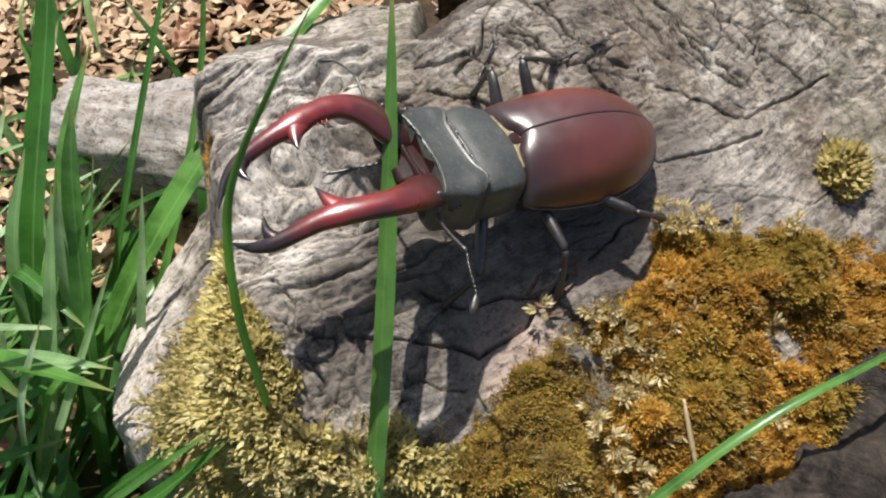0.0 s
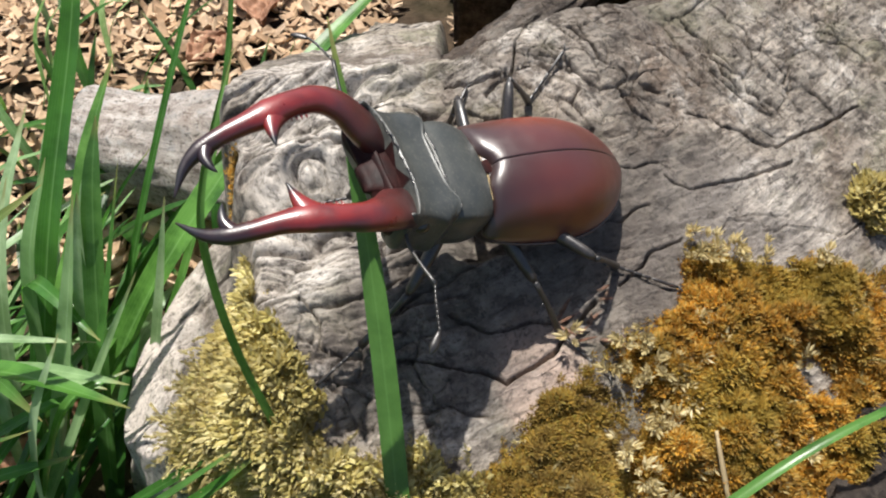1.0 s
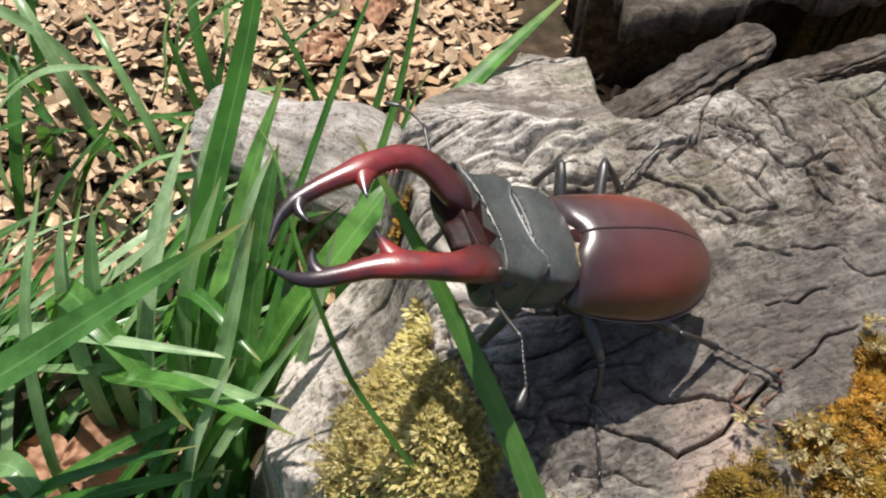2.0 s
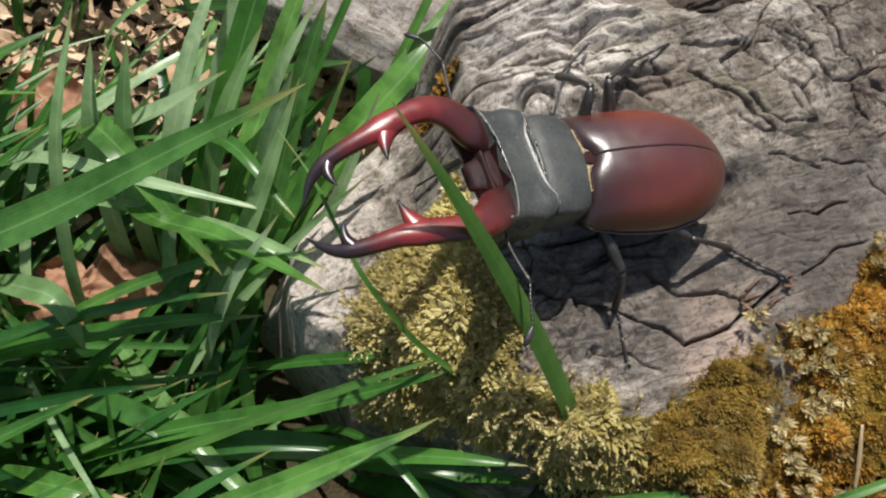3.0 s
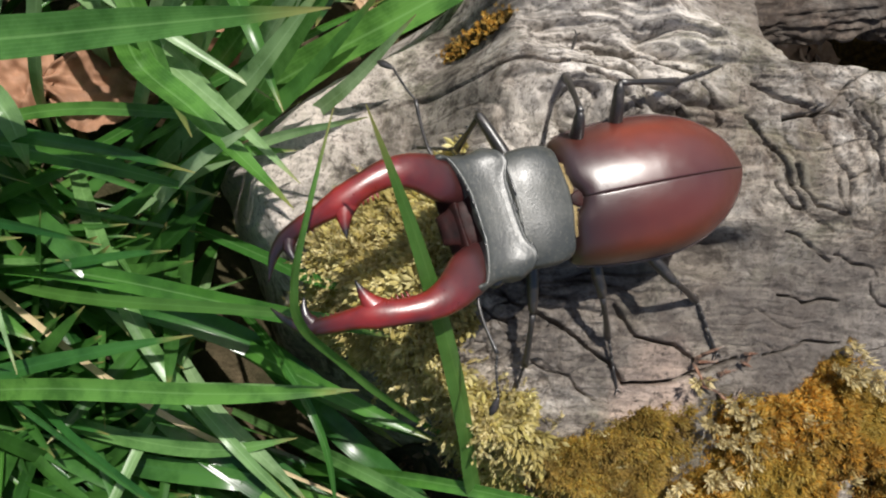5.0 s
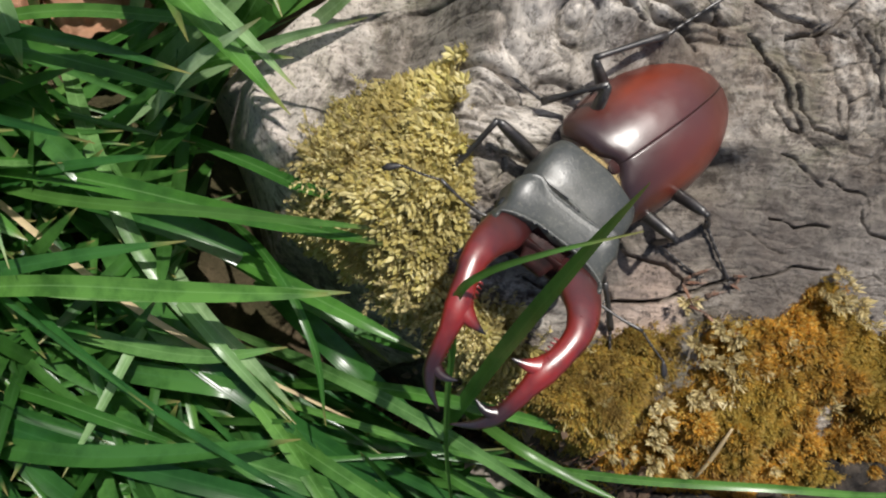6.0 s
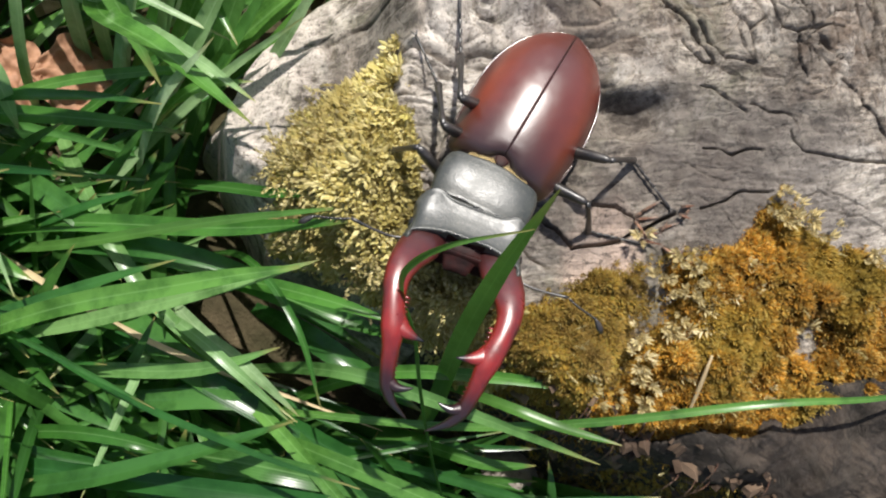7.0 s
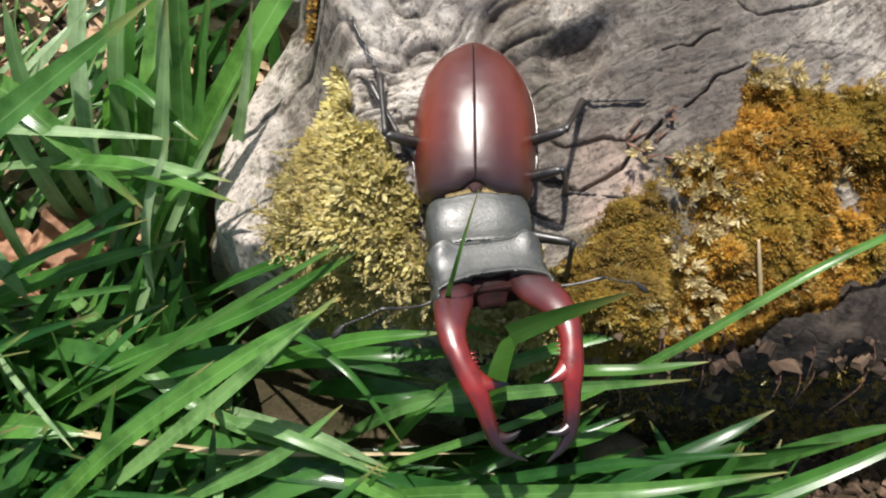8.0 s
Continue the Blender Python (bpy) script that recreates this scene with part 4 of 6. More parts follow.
def moss_patch(name, label, mask, box, count, sizes, material, base, thick, tips=0, ground=None, leaf=0.075):
    """A moss cushion: an uneven dark bed with thousands of shoots on it."""
    x0, x1, y0, y1 = box
    under = ground or (lambda gx, gy: log_height(gx, gy, False))

    def bed_height(gx, gy):
        inside = smooth_step(0.0, 0.006, mask(gx, gy))
        lump = 0.5 + 0.6 * fractal(gx * 95, gy * 95, 91, 4)
        wx, wy = gx + 0.003 * value_noise(gx * 120, gy * 120, 92), gy + 0.003 * value_noise(gx * 120, gy * 120, 93)
        pillow = smooth_step(0.0, 0.3, cell_gap(wx * 190, wy * 190, 94))
        z = under(gx, gy) - 0.0014 + inside * thick * (0.05 + 0.8 * np.clip(lump, 0, 1.4) + 0.38 * pillow)
        return np.where(mask(gx, gy) > -0.0005, z, -1.0)

    bed = thing(name, label, "moss", kind="stuff", data=height_mesh(name, x0, x1, y0, y1, 0.0009, bed_height, 0.0, base))
    verts, faces, pale = [], [], ([], [])
    xs, ys = np.random.uniform(x0, x1, count * 9), np.random.uniform(y0, y1, count * 9)
    inside = mask(xs, ys)
    keep = np.flatnonzero((inside > 0.001) | ((inside > -0.0006) & (np.random.rand(len(xs)) < 0.5)))[:count]
    xs, ys = xs[keep], ys[keep]
    e = 0.0015
    heights = []
    for dx, dy in ((0, 0), (e, 0), (0, e), (-e, 0), (0, -e)):
        z = bed_height(xs + dx, ys + dy)
        heights.append(np.where(z < 0, under(xs + dx, ys + dy), z))
    feathery = smooth_step(0.05, 0.45, value_noise(xs * 85, ys * 85, 98) + 0.5 * value_noise(xs * 240, ys * 240, 99))
    for x, y, z, zx, zy, wx, wy, often in zip(xs, ys, *heights, tips * (0.15 + 2.4 * feathery)):
        up = Vector(((wx - zx) / (2 * e), (wy - zy) / (2 * e), 1.0)).normalized()
        up = (up + Vector((0, 0, 1.1)) + Vector((random.uniform(-1, 1), random.uniform(-1, 1), 0)) * 0.45).normalized()
        at = Vector((x, y, z - 0.0004))
        special = random.random() < often
        if special:
            v, f = frond(at, up, random.uniform(0.8, 1.5) * sizes[1])
        else:
            v, f = sprig(at, up, random.uniform(*sizes), 9, 0.6, leaf)
        store = pale if special else (verts, faces)
        i = len(store[0])
        store[0].extend(v)
        store[1].extend(tuple(q + i for q in w) for w in f)
    shoots = part("shoots", mesh_of("shoots", verts, faces, material, False), bed)
    shoots["kind"] = "stuff"
    if tips:
        ends = part("dry_tips", mesh_of("dry_tips", *pale, MOSS_TIP, False), bed, "bleached straw-coloured moss tips")
        ends["kind"] = "stuff"
    return bed


def bed_material(name, dark, light):
    n = Nodes(name, 0.9, specular=0.15)
    base = n.ramp(n.noise(700, 5, 0.7), (0.3, dark), (0.65, light))
    n.bump(n.noise(1200, 4, 0.7), 1.0, 0.0012)
    return n.colour(base)


OCHRE_BED = bed_material("ochre_moss_bed", (0.02, 0.013, 0.005), (0.11, 0.07, 0.014))
PALE_BED = bed_material("pale_moss_bed", (0.05, 0.04, 0.012), (0.22, 0.18, 0.06))
moss_patch("moss_cushion", "dense olive-brown moss cushion growing on the log", moss_brown, (-0.012, 0.034, 0.02, 0.07), 11000, (0.0009, 0.0022), MOSS_BROWN, OCHRE_BED, 0.0062, 0.003)
moss_patch("moss_cushion", "bright ochre and orange moss cushion growing on the log", moss_bright, (0.018, 0.1, 0.02, 0.085), 19000, (0.001, 0.0024), MOSS_OCHRE, OCHRE_BED, 0.0072, 0.005)
moss_patch("moss_tuft", "pale yellow feathery moss on the low end of the log", moss_left, (-0.068, 0.082, 0.018, 0.107), 6500, (0.0019, 0.0044), MOSS_PALE, PALE_BED, 0.0055, 0.16, leaf=0.11)
moss_patch("moss_patch", "small ochre moss patch between log and branch", lambda x, y: 0.004 * (1 - blob(x, y, -0.047, 0.0945, 0.0035, 0.002, 25)) + 0.0008 * value_noise(x * 200, y * 200, 87), (-0.06, -0.035, 0.085, 0.105), 220, (0.0008, 0.0018), MOSS_OCHRE, OCHRE_BED, 0.0015)


def seam_fronds():
    """Bleached feather-moss fronds in the gap between the two lobes and along the cushion's upper rim."""
    chance = random.Random(77)
    spots = [(chance.gauss(0.027, 0.0045), chance.uniform(0.03, 0.061)) for _ in range(34)]
    spots += [(chance.uniform(0.038, 0.064), chance.gauss(0.0755, 0.001)) for _ in range(13)]
    spots += [(chance.gauss(0.038, 0.009), chance.gauss(0.05, 0.008)) for _ in range(20)]
    verts, faces = [], []
    for x, y in spots:
        z = surface(x, y) + 0.0028
        for _ in range(3):
            lean = Vector((chance.uniform(-0.9, 0.9), chance.uniform(-0.9, 0.5), 0.8))
            at = Vector((x + chance.gauss(0, 0.0008), y + chance.gauss(0, 0.0008), z))
            v, f = sprig(at, lean, chance.uniform(0.002, 0.0039), 11, 0.5, 0.085)
            faces += [tuple(i + len(verts) for i in q) for q in f]
            verts += v
    return thing("moss_fronds", "bleached cream feathery moss fronds among ochre moss", "moss", kind="stuff", data=mesh_of("moss_fronds", verts, faces, MOSS_CREAM, False))


def surface(x, y):
    return float(log_height(np.array([x]), np.array([y]), False)[0])


seam_fronds()


# ---- other wood behind and beside the log ----
def rough_log(name, label, start, end, radius, material, squash=0.8, seed=0, ends=0.55, rag=1.0):
    """A weathered branch or trunk piece: a knobbly tapered body along a line, with broken ends."""
    start, end = Vector(start), Vector(end)
    way = (end - start).normalized()
    side = way.cross(Vector((0, 0, 1))).normalized()
    up = side.cross(way)
    n, m = 90, 72
    s, a = np.meshgrid(np.linspace(0, 1, n), np.linspace(0, 2 * math.pi, m, endpoint=False), indexing="ij")
    length = (end - start).length
    r = radius * (1 + 0.16 * value_noise(s * length * 40, np.cos(a) * 1.5 + 5, seed) + 0.12 * value_noise(s * length * 40 + 9, np.sin(a) * 1.5, seed + 1))
    r = r * (1 + rag * (0.05 * value_noise(s * length * 30 * rag, a * 9, seed + 2) + 0.03 * value_noise(s * length * 120 * rag, a * 18 + 3, seed + 3)))
    r = r * (1 - ends * np.abs(2 * s - 1) ** 14) - 0.1 * radius * smooth_step(0.86, 0.99, value_noise(s * 3, a * 4, seed + 4) * 0.5 + 0.5)
    c, z = np.cos(a) * r, np.sin(a) * r * squash
    base = np.array(start)[None, None] + s[..., None] * np.array(end - start)
    pts = base + c[..., None] * np.array(side) + z[..., None] * np.array(up)
    verts = pts.reshape(-1, 3)
    faces = [(i * m + k, (i + 1) * m + k, (i + 1) * m + (k + 1) % m, i * m + (k + 1) % m) for i in range(n - 1) for k in range(m)]
    faces += [tuple(range(m)), tuple(reversed(range((n - 1) * m, n * m)))]
    uv = np.stack([(s * length).ravel(), (np.abs(a - math.pi) * radius).ravel()], 1)
    return thing(name, label, "wood", data=mesh_of(name, verts, faces, material, True, uv))


rough_log("broken_branch", "bleached grey broken branch lying beside the log", (-0.12, 0.168, 0.02), (-0.02, 0.13, 0.03), 0.0185, PALE_WOOD, 0.95, 101)


def slab_height(x, y):
    """Top of the rotten bark slab behind the log."""
    edge = np.interp(x, [-0.01, 0.0, 0.05, 0.1, 0.2], [0.2, 0.158, 0.168, 0.178, 0.2]) + 0.006 * fractal(x * 70, x * 20 + 3, 141, 4)
    z = 0.078 + 0.1 * np.minimum(y - 0.16, 0.06) + 0.2 * np.minimum(x, 0.05) + 0.006 * fractal(x * 28, y * 40, 143, 4) + 0.0016 * fractal(x * 160, y * 220, 147, 3)
    return np.where((y > edge) & (x > -0.006 + 0.004 * value_noise(y * 90, y * 30, 149)), z, -1.0)


def bark_slab():
    """A ragged slab of rotten bark over a dark hollow: a thick sheet, hollow underneath."""
    step, x0, x1, y0, y1 = 0.0016, -0.012, 0.26, 0.15, 0.32
    nx, ny = int((x1 - x0) / step), int((y1 - y0) / step)
    gx, gy = np.meshgrid(np.linspace(x0, x1, nx), np.linspace(y0, y1, ny))
    top = slab_height(gx, gy)
    low = np.where(gy > 0.22, 0.0, top - 0.009 - 0.004 * fractal(gx * 60, gy * 60, 151, 3))
    inside = top > 0
    cell = inside[:-1, :-1] & inside[1:, :-1] & inside[:-1, 1:] & inside[1:, 1:]
    verts = np.vstack([np.stack([gx, gy, top], -1).reshape(-1, 3), np.stack([gx, gy, low], -1).reshape(-1, 3)])
    faces, n = [], nx * ny
    for i, k in zip(*np.nonzero(cell)):
        q = (i * nx + k, i * nx + k + 1, (i + 1) * nx + k + 1, (i + 1) * nx + k)
        faces += [q, tuple(v + n for v in reversed(q))]
        for (di, dk), (p, r) in (((-1, 0), (0, 1)), ((0, 1), (1, 2)), ((1, 0), (2, 3)), ((0, -1), (3, 0))):
            a, b = i + di, k + dk
            if not (0 <= a < ny - 1 and 0 <= b < nx - 1 and cell[a, b]):
                faces.append((q[r], q[p], q[p] + n, q[r] + n))
    return thing("bark_slab", "ragged dark rotten bark slab over a hollow behind the log", "bark", data=mesh_of("bark_slab", verts, faces, STRIP_PLAIN))


bark_slab()
for start, end, radius, seed in (((-0.012, 0.122, 0.073), (0.03, 0.15, 0.086), 0.0042, 161), ((0.012, 0.146, 0.064), (0.08, 0.168, 0.078), 0.0034, 165)):
    rough_log("bark_strip", "brown and grey strip of loose bark behind the log", start, end, radius * 1.25, STRIP, 0.45, seed, 0.8, 5.0)
moss_patch("moss_on_bark", "yellow-brown moss on the rotten bark slab", lambda x, y: 0.02 * (1 - blob(x, y, 0.1, 0.196, 0.045, 0.016, 12)) + 0.004 * value_noise(x * 90, y * 90, 88), (0.045, 0.16, 0.17, 0.225), 2600, (0.0016, 0.0036), MOSS_OCHRE, OCHRE_BED, 0.004, 0.03, lambda x, y: np.maximum(slab_height(x, y), 0.07))
rough_log("wood_piece", "tan split wood piece lying on wood chips", (-0.06, 0.36, 0.02), (0.05, 0.34, 0.03), 0.03, PALE_WOOD, 0.8, 121)


def bark_plate():
    """Dark bare bark on the log's front flank beside the moss. Overhang shade is in its colour."""
    def plate(gx, gy):
        inside = np.maximum(1 - blob(gx, gy, 0.08, 0.04, 0.017, 0.017, -8), np.minimum(np.maximum(0.0285, moss_foot(gx) + 0.004) - gy, gx + 0.012) * 60) + 0.25 * value_noise(gx * 140, gy * 140, 96)
        z = log_height(gx, gy, False) + 0.0045 + 0.0026 * fractal(gx * 110, gy * 110, 97, 4)
        return np.where(inside > 0, z, -1.0)
    return thing("bark_plate", "dark bare bark plate beside moss, shade in its colour", "bark", data=height_mesh("bark_plate", -0.02, 0.16, -0.004, 0.075, 0.0007, plate, 0.001, BARK))


bark_plate()
moss_patch("moss_on_flank", "brown and olive moss tufts on the log's dark flank", lambda x, y: np.minimum(np.minimum(0.031 - y, y - 0.012), x - 0.005) - 0.0035 + 0.006 * value_noise(x * 75, y * 75, 89), (0.0, 0.12, 0.0, 0.032), 2600, (0.0012, 0.0026), MOSS_BROWN, OCHRE_BED, 0.0035, 0.02)


def splinters():
    """Reddish broken splinters and a pale stalk caught in the crack and the moss."""
    chance = random.Random(9)
    for _ in range(16):
        x, y = chance.uniform(0.014, 0.027), chance.uniform(0.0585, 0.069)
        z = float(log_height(np.array(x), np.array(y), False)) + 0.0006
        a, length = chance.gauss(0.7, 0.6), chance.uniform(0.002, 0.0055)
        tip = (math.cos(a) * length * 1000, math.sin(a) * length * 1000, chance.uniform(0.1, 1.6))
        ob = thing("wood_splinter", "thin reddish-brown wood splinter lying in a crack", "splinter", "splinters in the crack", data=shape("wood_splinter", tube([(0, 0, 0), tuple(0.5 * c for c in tip), tip], [0.35, 0.3, 0.05], [0.15, 0.15, 0.04], 6), SPLINTER))
        ob.location = (x, y, z)
    stalk = thing("dry_stalk", "pale dry stalk lying on the moss", "stalk", data=shape("dry_stalk", tube(curve_through([(38, 45.5, 75), (38.2, 42.5, 74), (38.6, 39.0, 72.5), (39.5, 35.0, 69.5)], 4), [0.25, 0.4, 0.45, 0.3], sides=7), DRY_GRASS))
    return stalk


SPLINTER = wood_material("red_brown_splinter", (0.3, 0.17, 0.11), (0.17, 0.08, 0.05), (0.05, 0.025, 0.016), 40, 300, 0.0, 0.3)
splinters()


def hanging_stalks():
    """Reddish dry stalks and root threads hanging over the moss edge down the flank."""
    chance = random.Random(31)
    for _ in range(18):
        x, y = chance.uniform(0.012, 0.065), chance.uniform(0.0255, 0.031)
        z = float(log_height(np.array(x), np.array(y), False)) + 0.004
        dx, fall = chance.uniform(-3, 4), chance.uniform(8, 18)
        line = curve_through([(0, 0, 0), (0.3 * dx, -2.5, -0.15 * fall), (0.7 * dx, -4.5, -0.5 * fall), (dx, -6 - chance.uniform(0, 2), -fall)], 5)
        ob = thing("dry_stalk", "thin reddish-brown dry stalk hanging over the log's flank", "stalk", "stalks on the flank", data=shape("hanging_stalk", tube(line, [0.17, 0.15, 0.12, 0.05], sides=6), SPLINTER))
        ob.location = (x, y, z)


hanging_stalks()


# ---- litter ----
def stone(name, label, at, size, seed, material):
    verts, faces = ellipsoid((0, 0, 0), (1, 1, 1), 22, 30)
    v = np.array(verts)
    k = 1 + 0.18 * value_noise(v[:, 0] * 2 + seed, v[:, 1] * 2 + v[:, 2], seed) + 0.07 * value_noise(v[:, 0] * 6, v[:, 2] * 6 + v[:, 1] * 3, seed + 1)
    ob = thing(name, label, "stone", data=mesh_of(name, v * k[:, None] * np.array(size), faces, material))
    ob.location = at
    return ob


def stone_material():
    n = Nodes("grey_brown_stone", 0.85, specular=0.3)
    base = n.ramp(n.noise(60, 5, 0.65), (0.3, (0.1, 0.085, 0.07)), (0.55, (0.24, 0.21, 0.18)), (0.8, (0.4, 0.37, 0.32)))
    base = n.mix(n.ramp(n.noise(400, 4), (0.5, 0.0), (0.7, 0.6)), base, (0.08, 0.06, 0.05))
    n.bump(n.noise(300, 6, 0.7), 0.6, 0.0015)
    return n.colour(base)


STONE = stone_material()
stone("grey_stone", "blurred grey rounded stone on the far litter", (-0.3, 0.46, 0.02), (0.09, 0.06, 0.05), 3, STONE)
stone("brown_stone", "brown-grey stone half sunk beside the log", (0.026, 0.012, 0.006), (0.009, 0.008, 0.009), 5, STONE)
stone("small_stone", "small tan stone lying on dark soil", (0.035, -0.012, 0.006), (0.012, 0.01, 0.008), 8, STONE)


def chips():
    """Pale wood chips strewn over the soil behind the log."""
    verts, faces = [], []
    xs = np.concatenate([np.random.uniform(-0.34, 0.12, 13000), np.random.uniform(-0.3, -0.1, 350)])
    ys = np.concatenate([np.random.uniform(0.12, 0.5, 13000), np.random.uniform(0.05, 0.3, 350)])
    free = log_height(xs, ys, False) <= 0
    for x, y, level in zip(xs[free], ys[free], ground_height(xs, ys)[free]):
        z = level + random.uniform(0.0, 0.0045)
        length, wide = random.uniform(0.0035, 0.012), random.uniform(0.0015, 0.0055)
        turn = Euler((random.uniform(-0.4, 0.4), random.uniform(-0.4, 0.4), random.uniform(0, 6.28))).to_matrix()
        bend = random.uniform(-0.2, 0.4) * length
        i = len(verts)
        for u in (-1, 0, 1):
            for v, w in ((-1, 0), (1, 0), (0.7, 1)):
                taper = 1 - 0.75 * abs(u) * random.random()
                verts.append(Vector((x, y, z)) + turn @ Vector((u * length / 2, v * wide / 2 * taper, bend * u * u + w * 0.0007)))
        for a in (0, 3):
            for k in range(3):
                j = (k + 1) % 3
                faces.append((i + a + k, i + a + 3 + k, i + a + 3 + j, i + a + j))
        faces += [(i, i + 1, i + 2), (i + 8, i + 7, i + 6)]
    return thing("wood_chips", "pale tan wood chips and shavings strewn on soil", "wood chips", kind="stuff", data=mesh_of("wood_chips", verts, faces, CHIP, False))


chips()


def flank_litter():
    """Dark brown bark crumbs lodged on the log's shaded flank and on the soil below it."""
    chance = random.Random(53)
    verts, faces = [], []
    for _ in range(1300):
        x, y = chance.uniform(-0.01, 0.1), chance.uniform(-0.03, 0.031)
        z = max(float(log_height(np.array([x]), np.array([y]), False)[0]) + 0.0045, float(ground_height(x, y)) + 0.001)
        size, i = chance.uniform(0.0007, 0.0026), len(verts)
        turn = Euler((chance.uniform(-1, 1), chance.uniform(-1, 1), chance.uniform(0, 6.28))).to_matrix()
        for u, v, w in ((-1, -0.5, -0.25), (1, -0.4, -0.25), (0.8, 0.5, -0.2), (-0.9, 0.45, -0.25), (-0.7, -0.3, 0.3), (0.7, -0.3, 0.25), (0.6, 0.35, 0.3), (-0.6, 0.3, 0.25)):
            verts.append(Vector((x, y, z)) + turn @ Vector((u, v, w)) * size * chance.uniform(0.75, 1.2))
        faces += [tuple(i + k for k in q) for q in ((0, 3, 2, 1), (4, 5, 6, 7), (0, 1, 5, 4), (1, 2, 6, 5), (2, 3, 7, 6), (3, 0, 4, 7))]
    return thing("bark_crumbs", "dark brown bark crumbs on the log's flank and soil", "litter", kind="stuff", data=mesh_of("bark_crumbs", verts, faces, CRUMB, False))


CRUMB = plant_material("brown_bark_crumb", (0.03, 0.018, 0.011), (0.08, 0.048, 0.029), (0.16, 0.105, 0.066), (0.05, 0.03, 0.018), rough=0.85, through=0.03)
flank_litter()


def dead_leaf(at, turn, size, seed):
    """A crumpled leaf: a pointed oval sheet, curled and creased along its midrib."""
    n, m = 44, 31
    verts, faces = [], []
    for side in (0, 1):
        for i in range(n):
            s = i / (n - 1)
            w = math.sin(math.pi * min(max(s, 0.0), 1.0) ** 0.8) * 0.42 + 0.01
            for k in range(m):
                u = 2 * k / (m - 1) - 1
                x, y = (s - 0.5) * size, u * w * size
                ribs = 0.012 * math.cos(26 * s - 9 * abs(u)) - 0.03 * math.exp(-((u / 0.06) ** 2))
                x += size * 0.03 * math.sin(9 * s + 2 * seed) * abs(u)
                z = size * (0.3 * u * u * w + 0.12 * fractal(np.array(s * 4.0), np.array(u * 2.5), seed, 4) + ribs + 0.04 * math.sin(3 * s + seed)) - 0.0003 * side
                verts.append((x, y, float(z)))
        o = side * n * m
        for i in range(n - 1):
            for k in range(m - 1):
                q = (o + i * m + k, o + i * m + k + 1, o + (i + 1) * m + k + 1, o + (i + 1) * m + k)
                faces.append(q if side == 0 else q[::-1])
    ob = thing("dead_leaf", "crumpled reddish-brown dead leaf lying among grass", "leaf", "dead leaves in the grass", data=mesh_of("dead_leaf", verts, faces, LEAF))
    ob.matrix_basis = pose(*at, 0, 0, turn)
    return ob


dead_leaf((-0.113, 0.061, 0.017), 25, 0.025, 3)
dead_leaf((-0.13, 0.054, 0.014), -40, 0.022, 7)
dead_leaf((-0.095, 0.085, 0.005), 80, 0.022, 12)
dead_leaf((-0.16, 0.11, 0.006), 140, 0.03, 17)


# ---- grass ----
def blade_shape(points, width, fold=0.25, twist=0.0, steps=7, side=None):
    """A grass blade along points, root first: two halves folded at the midrib, pointed at the tip."""
    line = curve_through(points, steps)
    n = len(line)
    verts, faces, uv = [], [], []
    for i, p in enumerate(line):
        s = i / (n - 1)
        ahead = Vector(line[min(i + 1, n - 1)] - line[max(i - 1, 0)]).normalized()
        if side is None:
            side = ahead.cross(Vector((0, 0, 1)))
            if side.length < 0.05:
                side = ahead.cross(Vector((0, 1, 0)))
            side.normalize()
        side = (side - ahead * side.dot(ahead)).normalized()
        turned = Matrix.Rotation(twist * s, 3, ahead) @ side
        top = turned.cross(ahead)
        w = 0.5 * width * (0.55 + 0.45 * min(s / 0.25, 1)) * (1 - max(0, (s - 0.45) / 0.55) ** 2.2) + 0.00008
        c = Vector(p)
        uv += [(k / 4, s) for k in range(5)]
        verts += [c - turned * w + top * (fold * w), c - turned * (0.5 * w) + top * (0.35 * fold * w), c, c + turned * (0.5 * w) + top * (0.35 * fold * w), c + turned * w + top * (fold * w)]
    for i in range(n - 1):
        for k in range(4):
            faces.append((i * 5 + k, i * 5 + k + 1, i * 5 + k + 6, i * 5 + k + 5))
    return verts, faces, uv


def blade_mesh(name, made, material):
    return mesh_of(name, made[0], made[1], material, True, made[2])


TUFTS = {}


def grass_blade(points, width, twist=0.0, fold=0.25, label="long green grass blade arching beside the log", material=None):
    """One blade, a part of the tuft that grows where its root stands."""
    root = points[0]
    cell = (math.floor(root[0] / 0.04), math.floor(root[1] / 0.04))
    if cell not in TUFTS:
        TUFTS[cell] = thing("grass_tuft", "tuft of long arching green grass blades beside the log", "grass", "grass tufts round the log")
        TUFTS[cell].location = (0.04 * cell[0] + 0.02, 0.04 * cell[1] + 0.02, 0)
        TUFTS[cell].empty_display_size = 0.01
    base = Vector(TUFTS[cell].location)
    return part("grass_blade", blade_mesh("grass_blade", blade_shape([Vector(q) - base for q in points], width, fold, twist), material or SINGLE_GRASS), TUFTS[cell], label)


